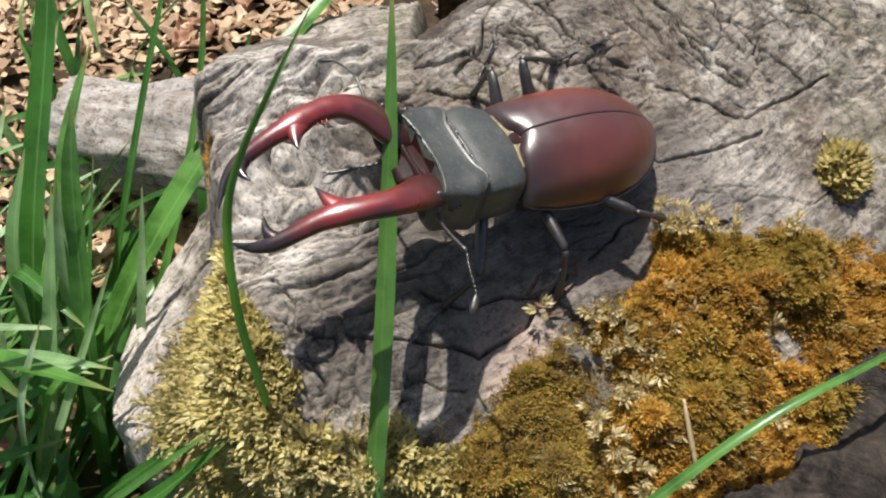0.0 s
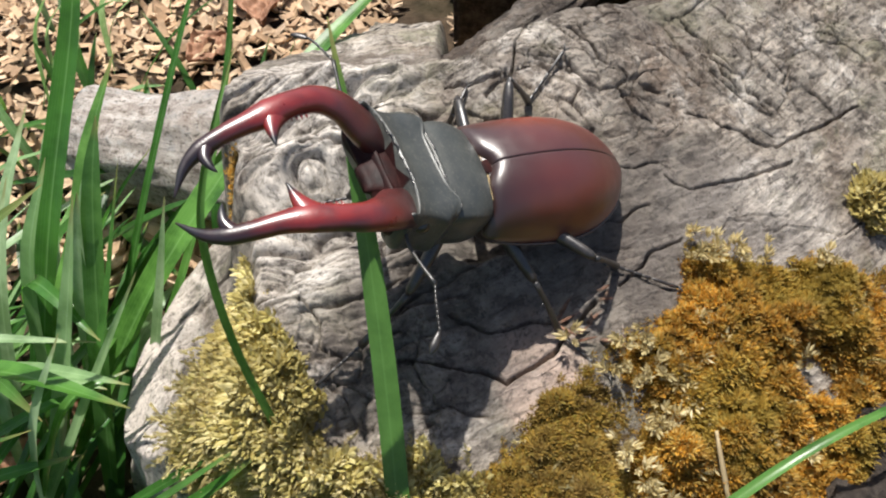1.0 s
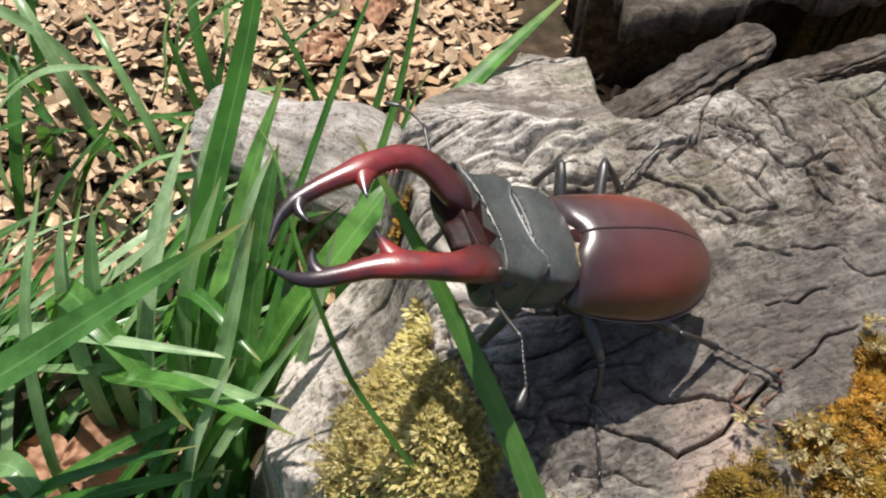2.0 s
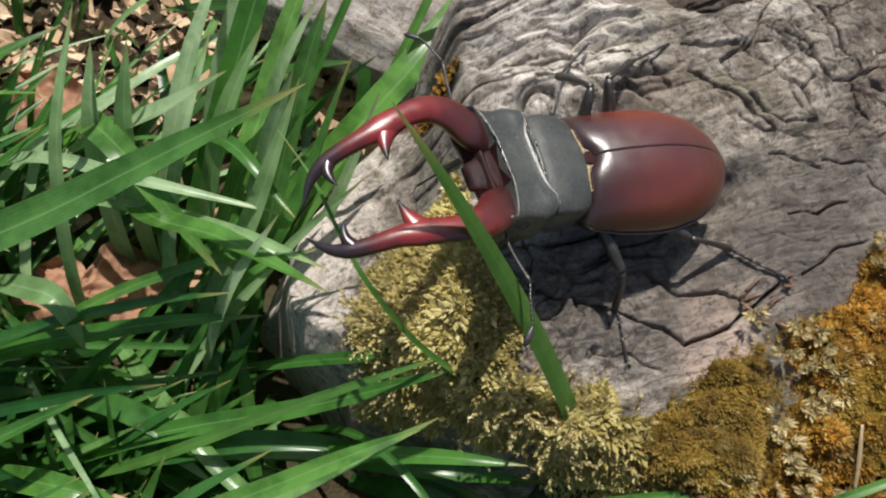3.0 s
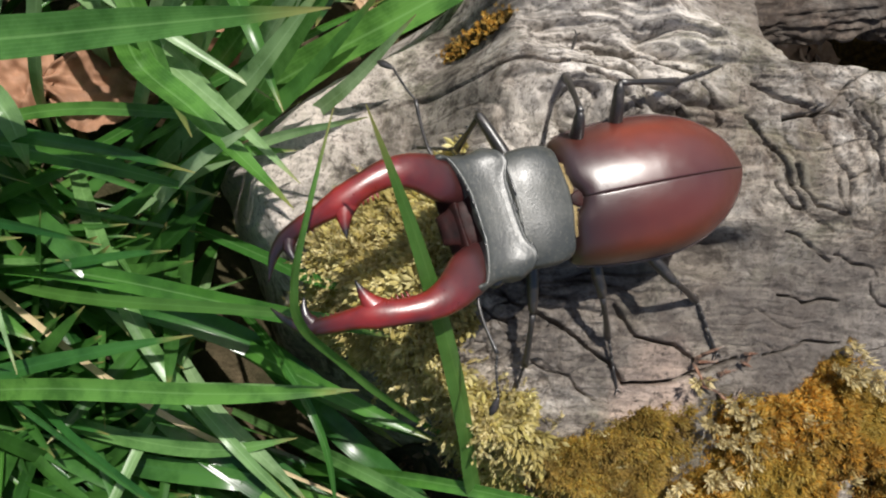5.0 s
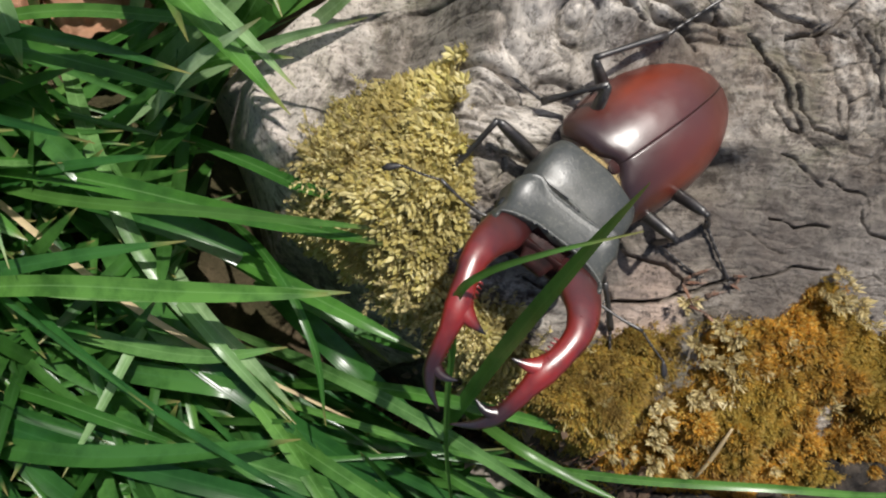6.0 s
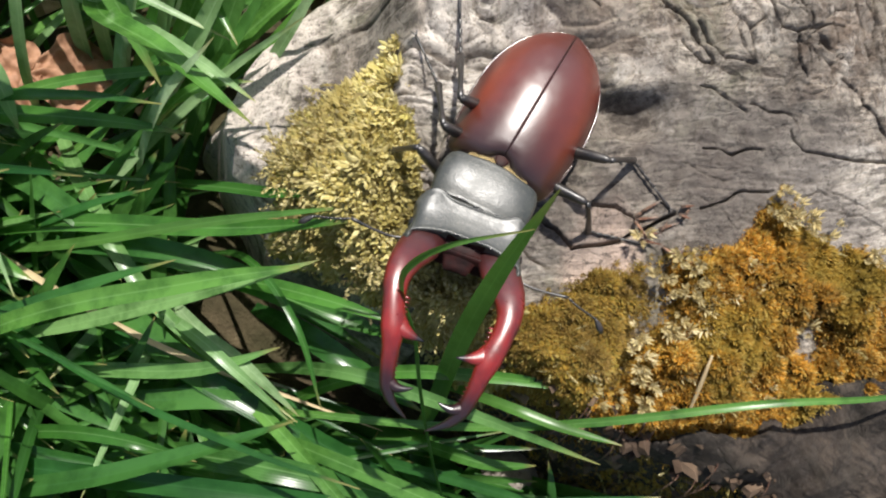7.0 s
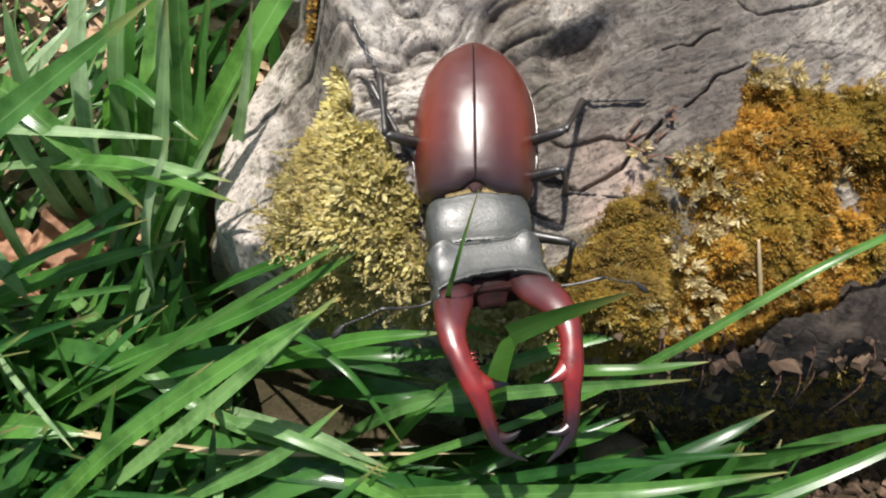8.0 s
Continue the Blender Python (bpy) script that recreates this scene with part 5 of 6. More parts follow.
grass_blade([(-0.19, -0.01, 0.0), (-0.145, 0.028, 0.06), (-0.101, 0.054, 0.083), (-0.066, 0.074, 0.1)], 0.0068, 0.2, label="broad grass blade with a small pale blemish")
grass_blade([(-0.1, 0.055, 0.0), (-0.074, 0.08, 0.045), (-0.054, 0.105, 0.066), (-0.037, 0.14, 0.071), (-0.012, 0.175, 0.078)], 0.007, 0.1)
grass_blade([(-0.13, 0.095, 0.0), (-0.1, 0.065, 0.055), (-0.08, 0.058, 0.068), (-0.0585, 0.0525, 0.066)], 0.0055, -0.2)
grass_blade([(-0.12, 0.1, 0.0), (-0.09, 0.083, 0.06), (-0.069, 0.067, 0.064)], 0.0032)
grass_blade([(-0.15, 0.1, 0.0), (-0.115, 0.08, 0.06), (-0.083, 0.057, 0.05)], 0.006, 0.3)
grass_blade([(-0.15, -0.005, 0.005), (-0.1, 0.02, 0.035), (-0.057, 0.034, 0.054), (-0.031, 0.042, 0.075)], 0.0038)
grass_blade([(-0.13, -0.03, 0.0), (-0.085, 0.002, 0.05), (-0.055, 0.019, 0.072), (-0.036, 0.03, 0.078)], 0.0036)
grass_blade([(-0.06, -0.005, 0.0), (-0.03, 0.006, 0.035), (0.0, 0.0155, 0.053), (0.0231, 0.026, 0.068), (0.0473, 0.0396, 0.0795), (0.0688, 0.0499, 0.081), (0.094, 0.065, 0.074)], 0.0015, 0.0, label="long thin bright grass blade leaning over the moss")
grass_blade([(-0.05, 0.01, 0.0), (-0.025, 0.017, 0.05), (-0.002, 0.0185, 0.065), (0.021, 0.018, 0.084)], 0.0026)
grass_blade([(-0.04, 0.0, 0.0), (-0.02, 0.018, 0.05), (0.003, 0.027, 0.062), (0.0294, 0.0337, 0.0643)], 0.0026)
grass_blade([(-0.13, 0.06, 0.0), (-0.09, 0.031, 0.036), (-0.064, 0.015, 0.04), (-0.0276, 0.0048, 0.0468)], 0.0034)
grass_blade([(-0.07, 0.035, 0.0), (-0.05, 0.03, 0.055), (-0.035, 0.021, 0.066), (-0.0244, 0.009, 0.06)], 0.0014)
grass_blade([(-0.105, 0.055, 0.0), (-0.0975, 0.08, 0.035), (-0.0913, 0.0997, 0.0606), (-0.0836, 0.13, 0.09), (-0.079, 0.15, 0.115)], 0.0062, 0.1, label="tall broad upright grass blade")
grass_blade([(-0.085, 0.05, 0.0), (-0.079, 0.07, 0.04), (-0.073, 0.09, 0.075), (-0.0694, 0.1, 0.09)], 0.0048, 0.2)
grass_blade([(-0.095, 0.075, 0.0), (-0.081, 0.1, 0.04), (-0.067, 0.13, 0.075), (-0.058, 0.15, 0.095)], 0.002)
grass_blade([(-0.1, 0.05, 0.0), (-0.075, 0.078, 0.03), (-0.061, 0.1, 0.055), (-0.05, 0.122, 0.085), (-0.044, 0.14, 0.12)], 0.0024)
grass_blade([(-0.1, 0.06, 0.0), (-0.086, 0.079, 0.05), (-0.0825, 0.095, 0.062), (-0.079, 0.107, 0.075), (-0.075, 0.125, 0.085)], 0.006)
grass_blade([(-0.16, 0.01, 0.0), (-0.12, 0.045, 0.03), (-0.09, 0.06, 0.045), (-0.0735, 0.0645, 0.049)], 0.0026)
grass_blade([(-0.12, 0.015, 0.005), (-0.083, 0.023, 0.036), (-0.052, 0.028, 0.042), (-0.0156, 0.024, 0.038)], 0.0056, 0.1, label="broad dark grass blade lying flat", material=DEEP_GRASS)
grass_blade([(-0.1, 0.025, 0.005), (-0.064, 0.009, 0.036), (-0.039, 0.004, 0.037), (-0.008, -0.004, 0.03)], 0.0058, -0.2, label="broad dark grass blade lying flat", material=DEEP_GRASS)
grass_blade([(-0.12, -0.04, 0.0), (-0.06, -0.02, 0.04), (-0.01, -0.006, 0.05), (0.04, 0.002, 0.045)], 0.004, material=DEEP_GRASS)
grass_blade([(-0.04, -0.03, 0.0), (0.0, -0.012, 0.04), (0.045, 0.004, 0.06), (0.08, 0.02, 0.068)], 0.0036)
grass_blade([(-0.16, 0.02, 0.0), (-0.1, 0.012, 0.03), (-0.06, 0.008, 0.04), (-0.01, 0.01, 0.036)], 0.0012, label="dry straw-coloured grass stalk", material=DRY_GRASS)

grass_blade([(-0.096, 0.044, 0.01), (-0.087, 0.059, 0.035), (-0.078, 0.069, 0.06), (-0.071, 0.085, 0.085)], 0.00492, label="long green grass blade arching beside the log", material=PALE_GRASS)
grass_blade([(-0.101, 0.023, 0.01), (-0.085, 0.047, 0.035), (-0.07, 0.061, 0.06), (-0.055, 0.068, 0.085)], 0.002176, label="long green grass blade arching beside the log", material=PALE_GRASS)
grass_blade([(-0.079, 0.058, 0.01), (-0.07, 0.07, 0.035), (-0.062, 0.079, 0.06), (-0.057, 0.089, 0.08)], 0.00306, label="long green grass blade arching beside the log", material=PALE_GRASS)
grass_blade([(-0.112, 0.012, 0.02), (-0.087, 0.02, 0.04), (-0.06, 0.032, 0.06), (-0.033, 0.044, 0.075)], 0.002176, label="thin fresh green grass blade", material=FRESH_GRASS)
grass_blade([(-0.091, -0.002, 0.03), (-0.071, 0.009, 0.048), (-0.051, 0.021, 0.066), (-0.035, 0.031, 0.08)], 0.00306, label="long green grass blade arching beside the log", material=SINGLE_GRASS)
grass_blade([(-0.142, 0.079, 0.02), (-0.107, 0.07, 0.045), (-0.08, 0.063, 0.06), (-0.06, 0.057, 0.066)], 0.002856, label="pale shiny grass blade bent over", material=PALE_GRASS)
grass_blade([(-0.135, 0.086, 0.03), (-0.113, 0.083, 0.055), (-0.095, 0.08, 0.075), (-0.082, 0.08, 0.09)], 0.00533, label="long green grass blade arching beside the log", material=PALE_GRASS)
grass_blade([(-0.07, 0.02, 0.02), (-0.054, 0.014, 0.042), (-0.042, 0.011, 0.047), (-0.028, 0.006, 0.04)], 0.00272, label="pale shiny grass blade bent over", material=PALE_GRASS)
grass_blade([(-0.036, -0., 0.03), (-0.015, 0.001, 0.05), (0.014, 0.002, 0.064), (0.041, 0.006, 0.068)], 0.00306, label="long green grass blade arching beside the log", material=SINGLE_GRASS)
grass_blade([(-0.069, 0.027, 0.02), (-0.051, 0.027, 0.045), (-0.033, 0.028, 0.06), (-0.017, 0.029, 0.064)], 0.00306, label="long green grass blade arching beside the log", material=SINGLE_GRASS)
grass_blade([(-0.003, 0.025, 0.03), (0.005, 0.023, 0.06), (0.018, 0.023, 0.066), (0.029, 0.024, 0.07)], 0.00204, label="thin fresh green grass blade", material=FRESH_GRASS)
grass_blade([(0.01, 0.028, 0.03), (0.013, 0.028, 0.052), (0.021, 0.031, 0.061), (0.029, 0.034, 0.064)], 0.00204, label="pale shiny grass blade bent over", material=PALE_GRASS)
grass_blade([(-0.004, 0.011, 0.02), (0.003, 0.011, 0.048), (0.011, 0.012, 0.056), (0.018, 0.015, 0.06)], 0.00238, label="long green grass blade arching beside the log", material=SINGLE_GRASS)
grass_blade([(0.037, 0.035, 0.02), (0.036, 0.029, 0.045), (0.042, 0.027, 0.05), (0.055, 0.025, 0.044)], 0.002856, label="broad dark grass blade bent over", material=DEEP_GRASS)
grass_blade([(-0.087, 0.067, 0.01), (-0.083, 0.077, 0.04), (-0.079, 0.084, 0.062), (-0.074, 0.09, 0.08)], 0.004756, label="long green grass blade arching beside the log", material=PALE_GRASS)
grass_blade([(-0.092, 0.043, 0.02), (-0.082, 0.052, 0.045), (-0.073, 0.057, 0.06), (-0.064, 0.063, 0.06)], 0.00238, label="long green grass blade arching beside the log", material=SINGLE_GRASS)
grass_blade([(-0.139, 0.051, 0.03), (-0.12, 0.046, 0.05), (-0.11, 0.043, 0.056), (-0.106, 0.037, 0.045)], 0.00492, label="pale shiny grass blade bent over", material=PALE_GRASS)
grass_blade([(-0.096, 0.01, 0.01), (-0.069, 0.007, 0.033), (-0.038, 0.004, 0.04), (-0.007, 0.001, 0.034), (0.015, -0.004, 0.02)], 0.004592, label="broad dark grass blade bent over", material=DEEP_GRASS)
grass_blade([(-0.072, 0.016, 0.02), (-0.055, 0.013, 0.046), (-0.042, 0.009, 0.05), (-0.028, 0.004, 0.044)], 0.002176, label="pale shiny grass blade bent over", material=PALE_GRASS)
grass_blade([(-0.078, 0.027, 0.015), (-0.054, 0.027, 0.04), (-0.032, 0.027, 0.05), (-0.01, 0.029, 0.048)], 0.0041, label="long green grass blade arching beside the log", material=SINGLE_GRASS)
grass_blade([(-0.049, 0.025, 0.02), (-0.033, 0.022, 0.04), (-0.019, 0.019, 0.044), (-0.004, 0.017, 0.04)], 0.00492, label="broad dark grass blade bent over", material=DEEP_GRASS)
grass_blade([(-0.061, -0.016, 0.015), (-0.04, -0.008, 0.042), (-0.016, -0.003, 0.047), (0.027, 0.003, 0.03)], 0.005084, label="long green grass blade arching beside the log", material=SINGLE_GRASS)
grass_blade([(-0.093, -0.026, 0.01), (-0.073, -0.016, 0.035), (-0.057, -0.011, 0.046), (-0.043, -0.01, 0.042)], 0.00272, label="long green grass blade arching beside the log", material=SINGLE_GRASS)
grass_blade([(-0.086, -0.013, 0.01), (-0.063, -0.005, 0.03), (-0.044, 0.003, 0.04), (-0.026, 0.006, 0.034)], 0.00451, label="broad dark grass blade bent over", material=DEEP_GRASS)
grass_blade([(-0.099, -0.01, 0.01), (-0.07, -0.001, 0.035), (-0.05, 0.007, 0.045), (-0.037, 0.017, 0.05)], 0.00306, label="long green grass blade arching beside the log", material=SINGLE_GRASS)
grass_blade([(-0.164, 0.083, 0.02), (-0.127, 0.075, 0.05), (-0.105, 0.07, 0.06), (-0.072, 0.069, 0.06)], 0.00306, label="long green grass blade arching beside the log", material=PALE_GRASS)
grass_blade([(-0.129, 0.011, 0.02), (-0.104, 0.011, 0.045), (-0.088, 0.01, 0.045)], 0.00492, label="long green grass blade arching beside the log", material=SINGLE_GRASS)
grass_blade([(-0.126, 0.032, 0.01), (-0.102, 0.029, 0.035), (-0.085, 0.025, 0.04), (-0.072, 0.02, 0.03)], 0.004756, label="broad dark grass blade bent over", material=DEEP_GRASS)
grass_blade([(-0.141, 0.091, 0.02), (-0.123, 0.089, 0.05), (-0.108, 0.09, 0.08)], 0.004264, label="long green grass blade arching beside the log", material=PALE_GRASS)
grass_blade([(-0.1, 0.049, 0.01), (-0.081, 0.059, 0.04), (-0.07, 0.07, 0.062), (-0.062, 0.089, 0.09)], 0.005084, label="broad dark grass blade bent over", material=DEEP_GRASS)
grass_blade([(-0.112, 0.078, 0.03), (-0.089, 0.068, 0.05), (-0.077, 0.063, 0.056), (-0.069, 0.061, 0.056)], 0.00204, label="pale shiny grass blade bent over", material=PALE_GRASS)
grass_blade([(-0.086, 0.043, 0.02), (-0.062, 0.044, 0.045), (-0.05, 0.044, 0.058), (-0.04, 0.046, 0.066)], 0.00238, label="long green grass blade arching beside the log", material=SINGLE_GRASS)


def upright_blades():
    """Broad blades standing along the log's low end, paled for the sky's gloss."""
    chance = random.Random(23)
    for i in range(11):
        x, y = chance.uniform(-0.14, -0.088), chance.uniform(0.03, 0.085)
        dx, dy, tall = chance.uniform(-0.004, 0.022), chance.uniform(0.02, 0.055), chance.uniform(0.06, 0.1)
        grass_blade([(x, y, -0.002), (x + 0.25 * dx, y + 0.2 * dy, 0.4 * tall), (x + 0.6 * dx, y + 0.55 * dy, 0.78 * tall), (x + dx, y + dy, tall)], chance.uniform(0.003, 0.0058), chance.uniform(-0.4, 0.4), label="pale green upright grass blade", material=PALE_GRASS)


upright_blades()


def far_blades():
    """Thin pale blades coming up through the wood chips behind."""
    chance = random.Random(41)
    for i in range(22):
        x, y = chance.uniform(-0.24, -0.1), chance.uniform(0.11, 0.26)
        a, tall = chance.uniform(-0.6, 3.4), chance.uniform(0.03, 0.075)
        dx, dy = 0.8 * tall * math.cos(a), 0.8 * tall * math.sin(a)
        grass_blade([(x, y, -0.002), (x + 0.2 * dx, y + 0.2 * dy, 0.5 * tall), (x + 0.6 * dx, y + 0.6 * dy, 0.8 * tall), (x + dx, y + dy, 0.85 * tall)], chance.uniform(0.002, 0.0045), chance.uniform(-0.5, 0.5), label="pale green grass blade among wood chips", material=PALE_GRASS)
    for i in range(9):
        dead_leaf((chance.uniform(-0.2, 0.0), chance.uniform(0.2, 0.36), 0.009), chance.uniform(0, 360), chance.uniform(0.014, 0.024), 20 + i)


far_blades()


def scattered_blade(x, y, turn, length, lift, droop, curl):
    way, cross = Vector((math.cos(turn), math.sin(turn), 0)), Vector((-math.sin(turn), math.cos(turn), 0))
    pts = []
    for s in (0, 0.3, 0.6, 0.85, 1.0):
        p = Vector((x, y, -0.002)) + way * (length * (s * math.cos(lift) + 0.25 * droop * s * s)) + cross * (curl * length * s * s)
        p.z += length * (math.sin(lift) * s - droop * s * s * 0.55)
        pts.append(p)
    return pts


def clear_of_log(pts, ceiling):
    line = curve_through(pts, 4)
    h = log_height(line[:, 0], line[:, 1], False)
    if (np.hypot((line[:, 0] + 0.113) / 1.3, line[:, 1] - 0.06) < 0.013).any():
        return False
    if ((line[:, 0] > -0.062) & (line[:, 0] < -0.004) & (line[:, 1] > 0.013) & (line[:, 1] < 0.037)).any():
        return False
    return bool((line[1:, 2] > np.maximum(h[1:], 0) + 0.001).all() and (h < 0.03).all() and (line[:, 2] < ceiling).all())


def grass():
    made = 0
    while made < 430:
        # Tissue goes by place: dark blades in front of y 0.035, mostly pale behind.
        if random.random() < 0.42:
            x, y = random.uniform(-0.24, -0.06), random.uniform(-0.01, 0.075)
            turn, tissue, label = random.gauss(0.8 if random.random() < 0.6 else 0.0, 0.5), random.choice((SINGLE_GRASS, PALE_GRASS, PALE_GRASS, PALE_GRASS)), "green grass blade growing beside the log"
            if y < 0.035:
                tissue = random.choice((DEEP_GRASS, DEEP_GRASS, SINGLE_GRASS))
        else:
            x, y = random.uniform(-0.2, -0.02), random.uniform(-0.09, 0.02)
            turn, tissue, label = random.gauss(-0.08, 0.4), random.choice((DEEP_GRASS, DEEP_GRASS, SINGLE_GRASS)), "dark green grass blade bent over"
        pts = scattered_blade(x, y, turn, random.uniform(0.05, 0.14), random.uniform(0.25, 1.1), random.uniform(0.35, 0.85), random.uniform(-0.25, 0.25))
        if clear_of_log(pts, 0.075):
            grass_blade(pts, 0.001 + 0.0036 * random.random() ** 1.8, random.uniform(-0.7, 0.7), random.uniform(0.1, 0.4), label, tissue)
            made += 1
    verts, faces, along = [], [], []
    made = 0
    while made < 2100:
        x, y = random.uniform(-0.36, 0.05), random.uniform(-0.12, 0.2)
        if x > -0.05 and y > 0.02 or (y > 0.075 and random.random() < 0.88):
            continue
        pts = scattered_blade(x, y, random.gauss(0.3, 1.3), random.uniform(0.025, 0.075), random.uniform(0.2, 1.2), random.uniform(0.2, 0.8), random.uniform(-0.3, 0.3))
        if clear_of_log(pts, 0.06):
            v, f, uv = blade_shape(pts, random.uniform(0.0012, 0.0042), 0.25, random.uniform(-0.8, 0.8), 3)
            along += uv
            faces += [tuple(i + len(verts) for i in q) for q in f]
            verts += v
            made += 1
    thing("grass_undergrowth", "dense short green grass growing round the log", "grass", kind="stuff", data=blade_mesh("grass_undergrowth", (verts, faces, along), GRASS))


grass()


# ---- the two blades that the beetle pushes about ----
BLADE_JOINT = Vector((0.008 * (4 / 6) ** 2, 0, 0.082 * 4 / 6))


def pushed_blades():
    s = np.linspace(0, 1, 7)
    tall = np.stack([0.008 * s**2 * (s > 0), 0 * s, 0.082 * s], 1)
    tall = np.vstack([[(-0.006, 0, -0.05), (-0.002, 0, -0.025)], tall])
    verts, faces, uv = blade_shape(tall, 0.0036, 0.2, 0.15, 7, Vector((0.906, 0.423, 0)))
    cut = 6 * 7 * 5  # the row of vertices at the fold
    lower = (verts[:cut + 5], [q for q in faces if max(q) < cut + 5], uv[:cut + 5])
    upper = ([v - BLADE_JOINT for v in verts[cut:]], [tuple(i - cut for i in q) for q in faces if min(q) >= cut], uv[cut:])
    first = thing("tall_grass", "upright green grass blade pushed aside by the beetle", "grass", data=blade_mesh("pushed_grass_blade", lower, FRESH_GRASS))
    tip = part("blade_tip", blade_mesh("blade_tip", upper, FRESH_GRASS), first, "pointed green blade tip", BLADE_JOINT)
    bent = [(0.004, -0.006, -0.04), (0, 0, 0), (-0.0009, 0.0054, 0.025), (-0.0008, 0.0094, 0.04), (0.0017, 0.0121, 0.055), (0.0045, 0.0161, 0.062), (0.0094, 0.0233, 0.068), (0.0128, 0.0335, 0.07)]
    second = thing("bent_grass", "thin bent green grass stem in front of the log", "grass", data=blade_mesh("pushed_grass_stem", blade_shape(bent, 0.0011, 0.5), FRESH_GRASS))
    return first, tip, second


TALL_BLADE, BLADE_TIP, THIN_STEM = pushed_blades()
BEETLE_PATH = [
    (0, 0.01394, 0.07754, 0.10288, 12.3, -10.3, 112.3),
    (0.5, 0.01164, 0.07727, 0.10339, 17.4, -11.1, 110.2),
    (1, 0.00424, 0.07389, 0.10542, 19.1, -16.4, 110.2),
    (1.5, -0.00666, 0.07405, 0.10795, 24.3, -10.4, 103.8),
    (1.7, -0.00999, 0.07337, 0.10886, 23.2, -8.8, 105.0),
    (2.8, -0.01840, 0.07190, 0.10271, 11.0, -3.3, 112.9),
    (3, -0.01911, 0.07123, 0.10248, 10.1, -2.6, 112.8),
    (3.5, -0.02530, 0.06851, 0.10062, -0.3, 3.4, 121.4),
    (4, -0.02393, 0.06928, 0.10164, 4.7, 7.2, 127.6),
    (4.5, -0.02109, 0.06846, 0.09996, -1.7, -5.4, 128.9),
    (4.7, -0.02334, 0.06937, 0.10064, -5.6, -2.7, 127.9),
    (5.8, -0.01307, 0.07081, 0.09784, 6.3, -4.3, 152.3),
    (6, -0.01122, 0.06833, 0.09481, 5.5, -0.7, 155.4),
    (6.5, -0.01200, 0.06411, 0.09670, -3.2, -2.2, 163.4),
    (7, -0.01386, 0.05786, 0.09239, -3.9, 2.4, 172.2),
    (7.5, -0.01486, 0.05495, 0.08860, -4.9, 6.5, 173.2),
    (8, -0.01338, 0.04942, 0.08819, -6.6, 2.4, -177.9),
]
PROTHORAX_TURNS = [
    (0, 2.4, 4.9, 2.8),
    (0.5, 4.1, 2.3, 2.3),
    (1, 7.9, 3.8, -1.1),
    (1.5, 8.7, 5.6, -4.0),
    (1.7, 8.6, 7.3, -3.0),
    (2.8, 2.5, 1.3, 2.3),
    (3, 3.4, 0.9, 1.4),
    (3.5, -1.6, 0.3, -0.3),
    (4, 4.2, -0.8, -3.4),
    (4.5, 9.7, -0.8, 0.2),
    (4.7, 5.5, 2.1, 0.5),
    (5.8, -1.9, 1.3, 8.5),
    (6, -1.9, 1.4, 12.8),
    (6.5, -1.2, 0.4, 6.6),
    (7, 0.1, -1.2, 4.0),
    (7.5, -0.1, -4.7, 0.3),
    (8, -0.6, -5.9, 4.2),
]
HEAD_PATH = [
    (0, -0.00029, 0.01095, -0.00465, 1.4, 8.2, 3.3),
    (0.5, -0.00027, 0.01090, -0.00440, 3.0, 4.6, 5.1),
    (1, 0.00030, 0.01078, -0.00384, 6.0, 5.4, 2.8),
    (1.5, 0.00079, 0.01072, -0.00374, 2.6, 6.9, -1.2),
    (1.7, 0.00072, 0.01073, -0.00376, 2.9, 8.3, 3.8),
    (2.8, -0.00031, 0.01094, -0.00463, -0.0, 3.3, 7.7),
    (3, -0.00018, 0.01092, -0.00450, 1.2, 2.0, 6.6),
    (3.5, 0.00004, 0.01102, -0.00524, -4.7, 4.4, 4.7),
    (4, 0.00047, 0.01089, -0.00438, 2.6, 2.5, 3.7),
    (4.5, -0.00006, 0.01071, -0.00358, 8.4, 0.5, 0.9),
    (4.7, -0.00001, 0.01086, -0.00419, 2.3, 5.9, 2.7),
    (5.8, -0.00124, 0.01094, -0.00528, 1.0, 6.6, 15.1),
    (6, -0.00187, 0.01082, -0.00528, 0.7, 6.0, 19.0),
    (6.5, -0.00097, 0.01096, -0.00518, 3.1, 2.2, 14.3),
    (7, -0.00061, 0.01098, -0.00498, 3.8, -2.2, 11.5),
    (7.5, -0.00013, 0.01100, -0.00501, 4.4, -7.4, 9.9),
    (8, -0.00071, 0.01098, -0.00509, 3.0, -9.0, 9.2),
]
MANDIBLE_TURNS = [  # seconds, right, left
    (0, 0.9, 4.6),
    (0.5, 2.2, 2.7),
    (1, 4.3, 2.6),
    (1.5, 3.8, 3.4),
    (1.7, 4.4, 1.5),
    (2.8, 3.9, 3.5),
    (3, 4.0, 4.3),
    (3.5, 4.2, 3.9),
    (4, 3.1, 3.6),
    (4.5, -1.3, 4.8),
    (4.7, 2.4, 3.1),
    (5.8, 5.3, 2.3),
    (6, 5.1, 1.1),
    (6.5, 7.0, 3.8),
    (7, 4.9, 3.0),
    (7.5, 4.3, 1.0),
    (8, 5.9, 2.8),
]
